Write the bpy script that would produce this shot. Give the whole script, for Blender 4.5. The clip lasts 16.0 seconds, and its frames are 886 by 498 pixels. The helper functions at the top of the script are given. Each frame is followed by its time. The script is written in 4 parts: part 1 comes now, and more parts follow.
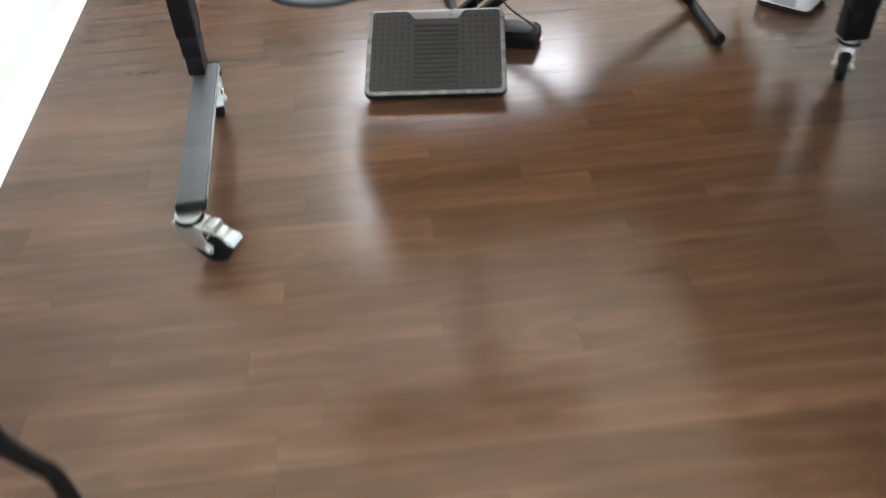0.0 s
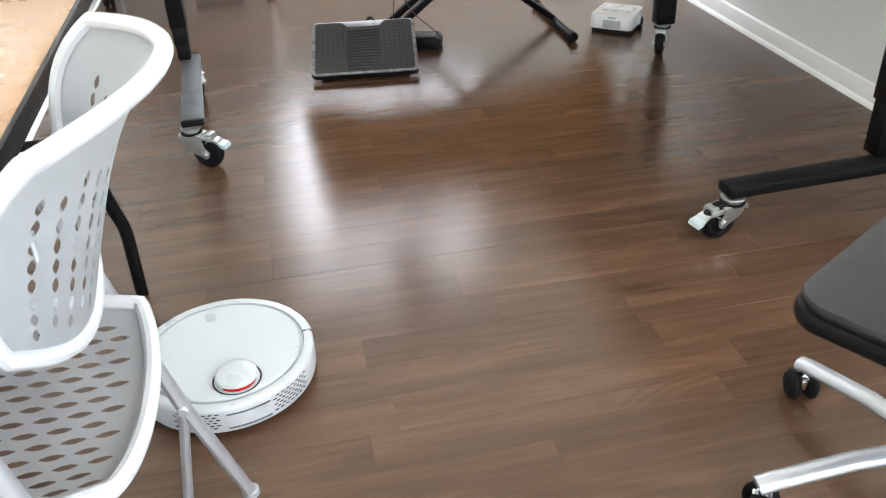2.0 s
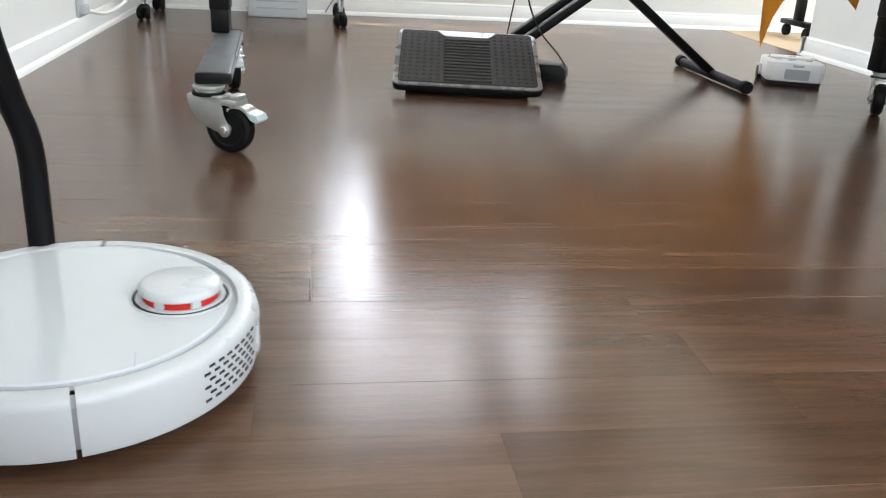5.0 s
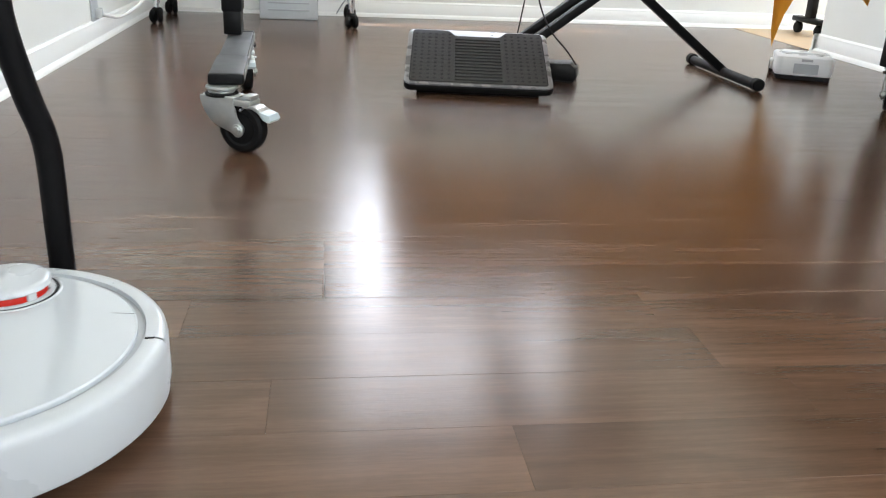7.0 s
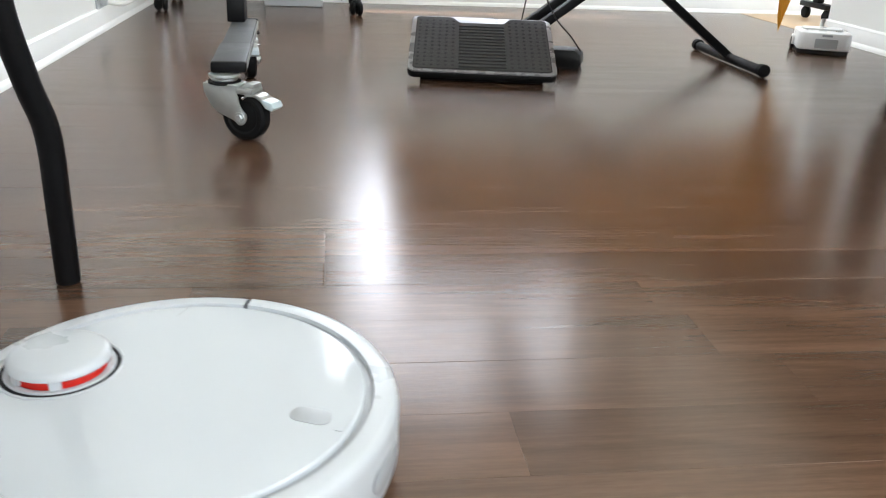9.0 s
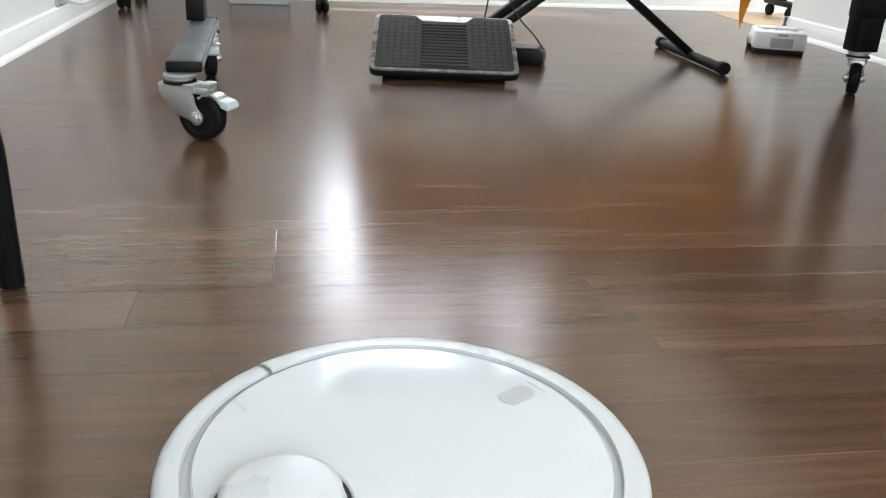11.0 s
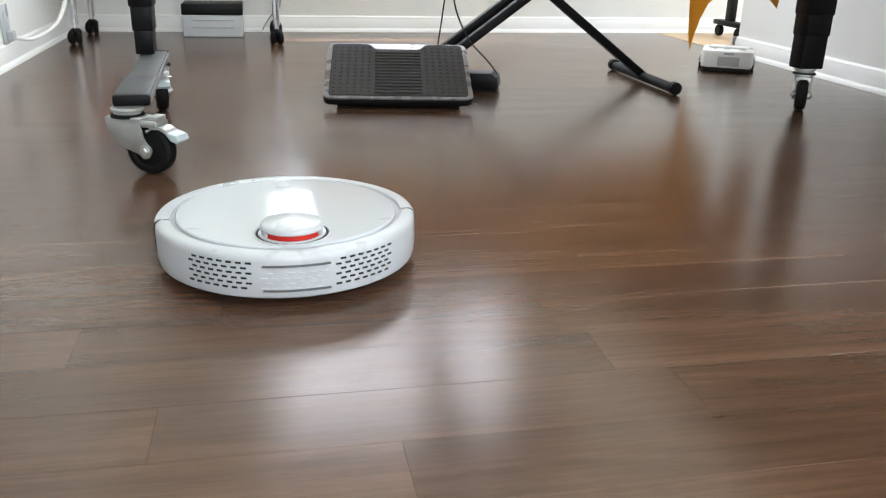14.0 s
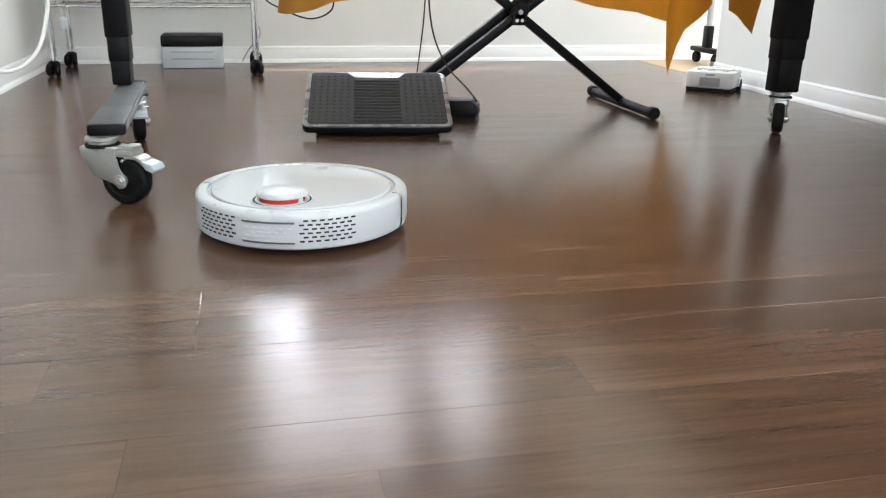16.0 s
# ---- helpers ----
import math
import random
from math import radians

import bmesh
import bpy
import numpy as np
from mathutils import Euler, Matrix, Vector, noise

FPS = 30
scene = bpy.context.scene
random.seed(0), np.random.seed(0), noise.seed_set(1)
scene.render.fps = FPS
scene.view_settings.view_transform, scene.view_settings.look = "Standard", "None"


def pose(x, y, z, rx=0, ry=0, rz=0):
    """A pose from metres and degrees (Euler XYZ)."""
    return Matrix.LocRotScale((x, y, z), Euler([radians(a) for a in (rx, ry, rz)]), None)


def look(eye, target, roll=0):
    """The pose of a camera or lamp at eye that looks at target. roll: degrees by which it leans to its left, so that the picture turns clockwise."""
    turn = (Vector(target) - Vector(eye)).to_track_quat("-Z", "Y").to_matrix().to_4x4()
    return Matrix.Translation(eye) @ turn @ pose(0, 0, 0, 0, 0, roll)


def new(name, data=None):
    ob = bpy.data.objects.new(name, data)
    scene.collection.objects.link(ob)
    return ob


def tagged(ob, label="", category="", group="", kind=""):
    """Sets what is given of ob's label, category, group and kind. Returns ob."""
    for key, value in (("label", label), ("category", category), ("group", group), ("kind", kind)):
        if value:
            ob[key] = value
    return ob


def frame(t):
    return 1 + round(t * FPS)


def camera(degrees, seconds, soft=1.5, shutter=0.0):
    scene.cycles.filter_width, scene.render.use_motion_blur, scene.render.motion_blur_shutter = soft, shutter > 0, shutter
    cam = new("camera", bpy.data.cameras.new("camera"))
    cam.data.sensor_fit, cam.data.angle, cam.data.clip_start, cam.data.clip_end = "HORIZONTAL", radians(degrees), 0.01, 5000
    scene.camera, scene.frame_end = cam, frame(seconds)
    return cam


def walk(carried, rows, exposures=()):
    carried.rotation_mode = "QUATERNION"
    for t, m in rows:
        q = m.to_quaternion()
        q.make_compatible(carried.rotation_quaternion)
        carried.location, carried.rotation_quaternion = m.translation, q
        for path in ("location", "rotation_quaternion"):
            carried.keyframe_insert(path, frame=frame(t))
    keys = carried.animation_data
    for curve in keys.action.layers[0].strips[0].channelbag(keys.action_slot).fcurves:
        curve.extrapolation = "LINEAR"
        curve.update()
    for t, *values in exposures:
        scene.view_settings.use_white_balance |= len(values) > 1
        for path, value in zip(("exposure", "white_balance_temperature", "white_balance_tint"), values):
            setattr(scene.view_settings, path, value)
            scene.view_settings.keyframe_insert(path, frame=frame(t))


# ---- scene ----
cam = camera(55.5, 16.0, soft=1.15, shutter=0.5)
PATH = [
    (0, (0.239, 0.109, 1.192), (0.339, 1.592, -0.146), -3.5),
    (0.5, (0.199, -0.306, 1.191), (0.389, 1.218, -0.089), -2.0),
    (1, (0.237, -0.587, 1.2), (0.487, 1.037, 0.06), -2.3),
    (1.2, (0.195, -0.67, 1.185), (0.487, 0.99, 0.136), -2.4),
    (1.5, (0.144, -0.772, 1.151), (0.458, 0.922, 0.136), -2.7),
    (1.8, (0.098, -0.787, 1.10), (0.432, 0.89, -0.005), -2.3),
    (2, (0.076, -0.788, 1.063), (0.397, 0.871, -0.007), -2.6),
    (2.3, (0.062, -0.675, 1.008), (0.463, 1.05, 0.023), -1.8),
    (2.5, (0.065, -0.58, 0.972), (0.497, 1.196, 0.161), -2.0),
    (2.7, (0.072, -0.46, 0.918), (0.485, 1.34, 0.195), -0.6),
    (3, (0.086, -0.267, 0.82), (0.442, 1.548, 0.059), 2.5),
    (3.5, (0.074, -0.076, 0.567), (0.394, 1.758, -0.162), 1.3),
    (4, (0.016, -0.035, 0.425), (0.337, 1.797, -0.311), 3.3),
    (6.5, (-0.001, -0.047, 0.412), (0.269, 1.795, -0.318), 2.7),
    (7, (0.002, -0.048, 0.412), (0.271, 1.794, -0.32), 2.7),
    (7.5, (0.004, -0.05, 0.414), (0.273, 1.791, -0.318), 2.8),
    (8, (0.005, -0.054, 0.415), (0.266, 1.785, -0.326), 2.7),
    (8.5, (0.006, -0.052, 0.414), (0.253, 1.783, -0.343), 2.4),
    (11, (0.043, -0.058, 0.42), (0.348, 1.765, -0.346), 2.6),
    (11.5, (0.046, -0.057, 0.42), (0.368, 1.762, -0.348), 2.6),
    (12, (0.047, -0.06, 0.421), (0.388, 1.756, -0.346), 2.7),
    (12.5, (0.048, -0.057, 0.416), (0.385, 1.758, -0.354), 2.6),
    (13, (0.054, -0.054, 0.417), (0.395, 1.761, -0.351), 2.7),
    (13.5, (0.057, -0.057, 0.42), (0.417, 1.767, -0.32), 2.1),
    (14, (0.063, -0.053, 0.416), (0.446, 1.779, -0.288), 1.5),
    (14.5, (0.064, -0.054, 0.416), (0.458, 1.785, -0.263), 1.3),
    (15, (0.065, -0.054, 0.413), (0.474, 1.793, -0.238), 1.2),
    (15.5, (0.063, -0.055, 0.414), (0.474, 1.791, -0.237), 1.2),
    (16, (0.074, -0.046, 0.407), (0.495, 1.802, -0.231), 1.0),
]
EXPOSURES = [(0.0, 2.93, 6300, 9), (0.3, 3.33, 6300, 9), (0.5, 3.66, 6300, 9), (1.0, 3.41, 6300, 9), (1.5, 3.03, 6300, 9), (2.0, 2.61, 6300, 9), (2.5, 2.49, 6300, 9), (3.0, 2.74, 6300, 9), (3.5, 2.69, 6300, 9), (4.2, 2.45, 6300, 9), (8.7, 2.45, 6300, 9), (11.0, 2.4, 6300, 9), (12.0, 2.35, 6300, 9), (12.5, 2.25, 6300, 9), (13.0, 2.15, 6300, 9), (13.5, 2.3, 6300, 9), (14.0, 2.45, 6300, 9), (15.0, 2.53, 6300, 9), (16.0, 2.51, 6300, 9)]
walk(cam, [(t, look(eye, target, roll)) for t, eye, target, roll in PATH], EXPOSURES)

# ---- world, sun, back window's light, unseen fill lamps and exposure ----
world = bpy.data.worlds.new("world")
scene.world = world
world.use_nodes = True
wn = world.node_tree
sky = wn.nodes.new("ShaderNodeTexSky")
sky.sky_type = "NISHITA"
sky.sun_disc = False
sky.sun_elevation = radians(75)
sky.sun_rotation = radians(5)
wn.links.new(sky.outputs[0], wn.nodes["Background"].inputs[0])
wn.nodes["Background"].inputs[1].default_value = 0.15
sun = new("sun", bpy.data.lights.new("sun", "SUN"))
sun.data.energy, sun.data.angle, sun.data.color = 5.0, radians(0.5), (1.0, 0.95, 0.88)
sun.matrix_world = look((0.0, 2.0, 7.4), (0.0, 0.0, 0.0))


def window_light(name, x, y, z, sx, sz, rx, rz, watts):
    lamp = new(name, bpy.data.lights.new(name, "AREA"))
    lamp.data.shape, lamp.data.size, lamp.data.size_y, lamp.data.energy = "RECTANGLE", sx, sz, watts
    lamp.data.color = (1.0, 0.98, 0.95)
    lamp.matrix_world = pose(x, y, z, rx, 0, rz)
    return lamp


window_light("daylight_back", 0.63, 3.838, 1.415, 1.24, 1.24, -90, 0, 8.8)
# unseen fill lamp, added to brighten the west wall and the near floor
window_light("fill_side", 1.955, -0.55, 1.40, 2.0, 1.3, -90, -90, 9.8)
# unseen fill lamp behind the camera, added to light the back wall
window_light("fill_rear", 0.60, -2.515, 1.45, 1.5, 1.2, 90, 0, 16)
# unseen fill lamp, added to brighten the far end through the opening
window_light("fill_next_room", 3.195, 2.55, 1.40, 1.9, 1.3, -90, -90, 9)

# ---- materials ----


def material(name, color, rough=0.5, metal=0.0, spec=0.5, vary=0.06, scale=30.0, bump=0.0, bump_scale=200.0, coat=0.0, wear=0.0):
    """Principled with two scales of colour variation, uneven gloss and fine relief."""
    m = bpy.data.materials.new(name)
    m.use_nodes = True
    nt = m.node_tree
    n, ln = nt.nodes, nt.links
    b = n["Principled BSDF"]
    b.inputs["Metallic"].default_value = metal
    b.inputs["Specular IOR Level"].default_value = spec
    b.inputs["Coat Weight"].default_value = coat
    b.inputs["Coat Roughness"].default_value = 0.06
    co = n.new("ShaderNodeTexCoord")
    big, fine = n.new("ShaderNodeTexNoise"), n.new("ShaderNodeTexNoise")
    big.inputs["Scale"].default_value, fine.inputs["Scale"].default_value = scale * 0.15, scale
    big.inputs["Detail"].default_value = fine.inputs["Detail"].default_value = 4
    ln.new(co.outputs["Object"], big.inputs["Vector"])
    ln.new(co.outputs["Object"], fine.inputs["Vector"])
    mix = n.new("ShaderNodeMath")
    mix.operation = "ADD"
    ln.new(big.outputs[0], mix.inputs[0])
    ln.new(fine.outputs[0], mix.inputs[1])
    ramp = n.new("ShaderNodeMapRange")
    ramp.inputs[1].default_value, ramp.inputs[2].default_value = 0.7, 1.3
    ramp.inputs[3].default_value, ramp.inputs[4].default_value = 1 - vary, 1 + vary
    ln.new(mix.outputs[0], ramp.inputs[0])
    tone = n.new("ShaderNodeVectorMath")
    tone.operation = "SCALE"
    tone.inputs[0].default_value = color
    ln.new(ramp.outputs[0], tone.inputs["Scale"])
    ln.new(tone.outputs[0], b.inputs["Base Color"])
    gloss = n.new("ShaderNodeMapRange")
    gloss.inputs[1].default_value, gloss.inputs[2].default_value = 0.7, 1.3
    gloss.inputs[3].default_value, gloss.inputs[4].default_value = rough * 0.85, min(1, rough * 1.15 + wear)
    ln.new(mix.outputs[0], gloss.inputs[0])
    ln.new(gloss.outputs[0], b.inputs["Roughness"])
    if bump:
        nz, bp = n.new("ShaderNodeTexNoise"), n.new("ShaderNodeBump")
        nz.inputs["Scale"].default_value = bump_scale
        bp.inputs["Strength"].default_value, bp.inputs["Distance"].default_value = bump, 0.001
        ln.new(co.outputs["Object"], nz.inputs["Vector"])
        ln.new(nz.outputs[0], bp.inputs["Height"])
        ln.new(bp.outputs[0], b.inputs["Normal"])
    return m


def plank_material():
    """Walnut laminate: soft long grain along x with figured patches, each strip with its own tone, satin lacquer."""
    m = bpy.data.materials.new("walnut_laminate")
    m.use_nodes = True
    nt = m.node_tree
    n, ln = nt.nodes, nt.links
    b = n["Principled BSDF"]
    geo, info = n.new("ShaderNodeNewGeometry"), n.new("ShaderNodeObjectInfo")
    mul, comb, shift = n.new("ShaderNodeMath"), n.new("ShaderNodeCombineXYZ"), n.new("ShaderNodeVectorMath")
    mul.operation, mul.inputs[1].default_value = "MULTIPLY", 37.0
    ln.new(info.outputs["Random"], mul.inputs[0])
    ln.new(mul.outputs[0], comb.inputs[0])
    ln.new(mul.outputs[0], comb.inputs[2])
    shift.operation = "ADD"
    ln.new(geo.outputs["Position"], shift.inputs[0])
    ln.new(comb.outputs[0], shift.inputs[1])

    def grain(sx, sy, detail, dist, rough=0.5):
        mp, t = n.new("ShaderNodeMapping"), n.new("ShaderNodeTexNoise")
        mp.inputs["Scale"].default_value = (sx, sy, 1)
        ln.new(shift.outputs[0], mp.inputs["Vector"])
        t.inputs["Scale"].default_value, t.inputs["Detail"].default_value, t.inputs["Distortion"].default_value = 1.0, detail, dist
        t.inputs["Roughness"].default_value = rough
        ln.new(mp.outputs[0], t.inputs["Vector"])
        return t.outputs[0]

    def calc(op, a, c):
        k = n.new("ShaderNodeMath")
        k.operation = op
        for sock, v in zip(k.inputs, (a, c)):
            if isinstance(v, (int, float)):
                sock.default_value = v
            else:
                ln.new(v, sock)
        return k.outputs[0]

    def span(v, a0, a1, b0, b1):
        k = n.new("ShaderNodeMapRange")
        for q, x in zip((1, 2, 3, 4), (a0, a1, b0, b1)):
            k.inputs[q].default_value = x
        ln.new(v, k.inputs[0])
        return k.outputs[0]
    broad, streak, fine, pore = grain(1.6, 8, 3, 0.8), grain(2.2, 34, 4, 0.6), grain(7, 190, 3, 0.2), grain(60, 420, 2, 0)
    # growth rings: contour lines of a stretched noise, seen as arches in figured patches
    ring = calc("SINE", calc("MULTIPLY", grain(1.1, 7.5, 1.5, 0.5), 95.0), 0)
    patch = span(grain(1.3, 5.0, 1, 0), 0.48, 0.66, 0.0, 1.0)
    rings = calc("MULTIPLY", ring, calc("MULTIPLY", patch, 0.035))
    # knots: small dark stretched spots, few of them
    mp, vor = n.new("ShaderNodeMapping"), n.new("ShaderNodeTexVoronoi")
    mp.inputs["Scale"].default_value = (2.4, 7.0, 1)
    vor.inputs["Scale"].default_value = 1.0
    ln.new(shift.outputs[0], mp.inputs["Vector"])
    ln.new(mp.outputs[0], vor.inputs["Vector"])
    knot = span(calc("ADD", vor.outputs["Distance"], calc("MULTIPLY", streak, 0.12)), 0.10, 0.22, 0.16, 0.0)
    tone = calc("ADD", calc("ADD", calc("MULTIPLY", broad, 0.40), calc("MULTIPLY", streak, 0.30)), calc("ADD", calc("MULTIPLY", fine, 0.18), calc("MULTIPLY", pore, 0.12)))
    tone = calc("SUBTRACT", calc("ADD", calc("ADD", tone, rings), span(info.outputs["Random"], 0, 1, -0.045, 0.045)), knot)
    ramp = n.new("ShaderNodeValToRGB")
    e = ramp.color_ramp.elements
    e[0].position, e[0].color = 0.30, (0.041, 0.0222, 0.0138, 1)
    e[1].position, e[1].color = 0.70, (0.129, 0.0720, 0.0440, 1)
    mid = e.new(0.5)
    mid.color = (0.076, 0.0410, 0.0250, 1)
    ln.new(tone, ramp.inputs[0])
    ln.new(ramp.outputs[0], b.inputs["Base Color"])
    ln.new(span(streak, 0.3, 0.7, 0.19, 0.235), b.inputs["Roughness"])
    b.inputs["Specular IOR Level"].default_value = 0.50
    b.inputs["Specular Tint"].default_value = (0.92, 0.80, 0.70, 1)
    bp, bq = n.new("ShaderNodeBump"), n.new("ShaderNodeBump")
    bp.inputs["Strength"].default_value, bp.inputs["Distance"].default_value = 0.18, 0.0005
    ln.new(pore, bp.inputs["Height"])
    # slight waviness of the laid boards
    bq.inputs["Strength"].default_value, bq.inputs["Distance"].default_value = 0.10, 0.002
    ln.new(grain(5, 9, 1, 0), bq.inputs["Height"])
    ln.new(bp.outputs[0], bq.inputs["Normal"])
    ln.new(bq.outputs[0], b.inputs["Normal"])
    return m


WALNUT = plank_material()
WALL = material("wall_paint", (0.79, 0.80, 0.775), 0.65, vary=0.02, scale=6, bump=0.25, bump_scale=350)
TRIM = material("trim_paint", (0.84, 0.85, 0.84), 0.4, vary=0.02, scale=8, bump=0.08, bump_scale=120)
CEIL = material("ceiling_paint", (0.85, 0.85, 0.83), 0.8, vary=0.02)
TAN = material("tan_floor", (0.50, 0.36, 0.22), 0.5, vary=0.12, scale=12)
BLACK_METAL = material("black_powder_coat", (0.0042, 0.0042, 0.0046), 0.45, spec=0.14, vary=0.15, scale=60, bump=0.25, bump_scale=900)
GREY_METAL = material("worn_black_foot", (0.040, 0.043, 0.046), 0.50, metal=0.0, vary=0.30, scale=25, bump=0.2, bump_scale=700)
ZINC = material("zinc_plate", (0.44, 0.46, 0.45), 0.40, metal=0.85, vary=0.10, scale=60, bump=0.1, bump_scale=400)
CHROME = material("chrome", (0.66, 0.67, 0.69), 0.16, metal=1.0, vary=0.05)
RUBBER = material("black_rubber", (0.0045, 0.0045, 0.0045), 0.6, spec=0.16, vary=0.2, scale=80, bump=0.3, bump_scale=500)
BLACK_PLASTIC = material("black_plastic", (0.0045, 0.0045, 0.0045), 0.40, spec=0.16, vary=0.12, scale=60, bump=0.2, bump_scale=900)
DARK_PLASTIC = material("charcoal_plastic", (0.015, 0.015, 0.016), 0.62, spec=0.18, vary=0.12, scale=50, bump=0.3, bump_scale=800)
MATT_BLACK = material("matt_black_keys", (0.012, 0.012, 0.013), 0.65, spec=0.3, vary=0.1, scale=60)
# near-black also puts the shade inside vent slots and rib gaps into colour
HOLE = material("dark_recess", (0.008, 0.008, 0.008), 0.8)
WHITE_GLOSS = material("white_gloss_plastic", (0.51, 0.545, 0.57), 0.09, spec=0.28, vary=0.012, scale=14)
WHITE_SATIN = material("white_satin_plastic", (0.48, 0.51, 0.53), 0.30, vary=0.02, scale=20)
WHITE_SHELL = material("white_shell_plastic", (0.74, 0.76, 0.77), 0.30, vary=0.02, scale=20)
WHITE_CHAIR = material("white_chair_plastic", (0.50, 0.52, 0.535), 0.36, vary=0.03, scale=20, bump=0.1, bump_scale=500)
GREY_PLASTIC = material("grey_plastic", (0.36, 0.38, 0.40), 0.35, vary=0.06)
SILVER_PAINT = material("silver_painted_tube", (0.48, 0.50, 0.53), 0.32, metal=0.6, vary=0.06)
CONTACT = material("charging_metal", (0.16, 0.17, 0.17), 0.35, metal=0.7, vary=0.1)
RED_LENS = material("red_lens", (0.55, 0.02, 0.012), 0.15, vary=0.1)
CLOTH = material("ochre_cloth", (0.53, 0.315, 0.065), 0.85, spec=0.2, vary=0.12, scale=18, bump=0.7, bump_scale=900)
def translucent(m, color, share):
    """Lets light through a thin cloth."""
    nt = m.node_tree
    tr, mx = nt.nodes.new("ShaderNodeBsdfTranslucent"), nt.nodes.new("ShaderNodeMixShader")
    tr.inputs[0].default_value = (*color, 1)
    mx.inputs[0].default_value = share
    nt.links.new(nt.nodes["Principled BSDF"].outputs[0], mx.inputs[1])
    nt.links.new(tr.outputs[0], mx.inputs[2])
    nt.links.new(mx.outputs[0], nt.nodes["Material Output"].inputs[0])


translucent(CLOTH, (0.72, 0.30, 0.02), 0.32)
TABLE_WOOD = material("table_wood_laminate", (0.42, 0.24, 0.12), 0.28, vary=0.14, scale=14)
CREAM = material("cream_desktop", (0.66, 0.52, 0.33), 0.45, vary=0.08, scale=20)
ORANGE = material("orange_plastic", (0.75, 0.10, 0.02), 0.4, vary=0.06)
NAVY = material("navy_plastic", (0.03, 0.06, 0.16), 0.4, vary=0.08)
SEAT_BLACK = material("office_seat_leatherette", (0.011, 0.012, 0.014), 0.45, vary=0.12, scale=30, bump=0.5, bump_scale=450)
CABLE_BLACK = material("black_cable_jacket", (0.012, 0.012, 0.012), 0.5, vary=0.1)
CABLE_WHITE = material("white_cable_jacket", (0.72, 0.72, 0.70), 0.45, vary=0.04)
GLASS_DARK = material("dark_glass_screen", (0.02, 0.022, 0.025), 0.08, vary=0.05)
WORN_EDGE = material("bare_worn_edge", (0.26, 0.27, 0.27), 0.45, metal=0.4, vary=0.25, scale=60)
PALE_TIP = material("pale_blue_grey_pedal", (0.42, 0.50, 0.52), 0.35, vary=0.06)
PAD_GREY = material("grey_rubber_pad", (0.036, 0.036, 0.034), 0.65, spec=0.18, vary=0.12, scale=60, bump=0.3, bump_scale=900)
# black plastic rim; its reflected sheen is put into a greyer base colour
RIM_SHEEN = material("black_rim_with_sheen_in_colour", (0.15, 0.15, 0.152), 0.28, spec=0.6, vary=0.08, scale=40, bump=0.1, bump_scale=700)

# ---- mesh helpers ----


def part(name, bm, mat, parent=None, label="", smooth=True, kind="", m=None):
    me = bpy.data.meshes.new(name)
    bmesh.ops.recalc_face_normals(bm, faces=bm.faces)
    bm.to_mesh(me)
    bm.free()
    me.materials.append(mat)
    if smooth:
        for p in me.polygons:
            p.use_smooth = True
        me.set_sharp_from_angle(angle=radians(35))
    ob = new(name, me)
    if parent is not None:
        ob.parent = parent
    if m is not None:
        ob.matrix_basis = m
    return tagged(ob, label=label, kind=kind)


def thing(name, label, category, group="", m=None):
    e = new(name)
    e.empty_display_size = 0.05
    if m is not None:
        e.matrix_basis = m
    return tagged(e, label, category, group)


def add(bm, other):
    me = bpy.data.meshes.new("tmp")
    other.to_mesh(me)
    other.free()
    bm.from_mesh(me)
    bpy.data.meshes.remove(me)
    return bm


def box(sx, sy, sz, x=0, y=0, z=0, bevel=0.003, seg=2, m=None):
    """A box centred on x, y with its underside at z."""
    bm = bmesh.new()
    bmesh.ops.create_cube(bm, size=1)
    bmesh.ops.scale(bm, vec=(sx, sy, sz), verts=bm.verts)
    if bevel:
        bmesh.ops.bevel(bm, geom=bm.edges[:], offset=min(bevel, sx / 2.1, sy / 2.1, sz / 2.1), segments=seg, affect="EDGES", profile=0.5)
    bmesh.ops.translate(bm, vec=(x, y, z + sz / 2), verts=bm.verts)
    if m is not None:
        bmesh.ops.transform(bm, matrix=m, verts=bm.verts)
    return bm


def lathe(profile, seg=48, a0=0.0, a1=360.0, m=None):
    """Turn a profile of (radius, height) round z."""
    bm = bmesh.new()
    whole = abs(a1 - a0) >= 359.9
    steps = seg if whole else seg + 1
    rings = []
    for r, z in profile:
        ring = []
        for i in range(steps):
            a = radians(a0 + (a1 - a0) * i / seg)
            ring.append(bm.verts.new((max(r, 1e-5) * math.cos(a), max(r, 1e-5) * math.sin(a), z)))
        rings.append(ring)
    for p, q in zip(rings, rings[1:]):
        for i in range(seg):
            j = (i + 1) % steps
            bm.faces.new((p[i], p[j], q[j], q[i]))
    bmesh.ops.remove_doubles(bm, verts=bm.verts, dist=2e-5)
    if m is not None:
        bmesh.ops.transform(bm, matrix=m, verts=bm.verts)
    return bm


def cyl(r, h, x=0, y=0, z=0, seg=24, bevel=0.0, m=None, r2=None):
    """A closed cylinder or cone standing on z, with softened rims."""
    r2 = r if r2 is None else r2
    b = min(bevel, h / 2.2, r / 2, r2 / 2)
    prof = [(0, 0), (r - b, 0), (r, b), (r2, h - b), (r2 - b, h), (0, h)] if b else [(0, 0), (r, 0), (r2, h), (0, h)]
    bm = lathe(prof, seg)
    bmesh.ops.translate(bm, vec=(x, y, z), verts=bm.verts)
    if m is not None:
        bmesh.ops.transform(bm, matrix=m, verts=bm.verts)
    return bm


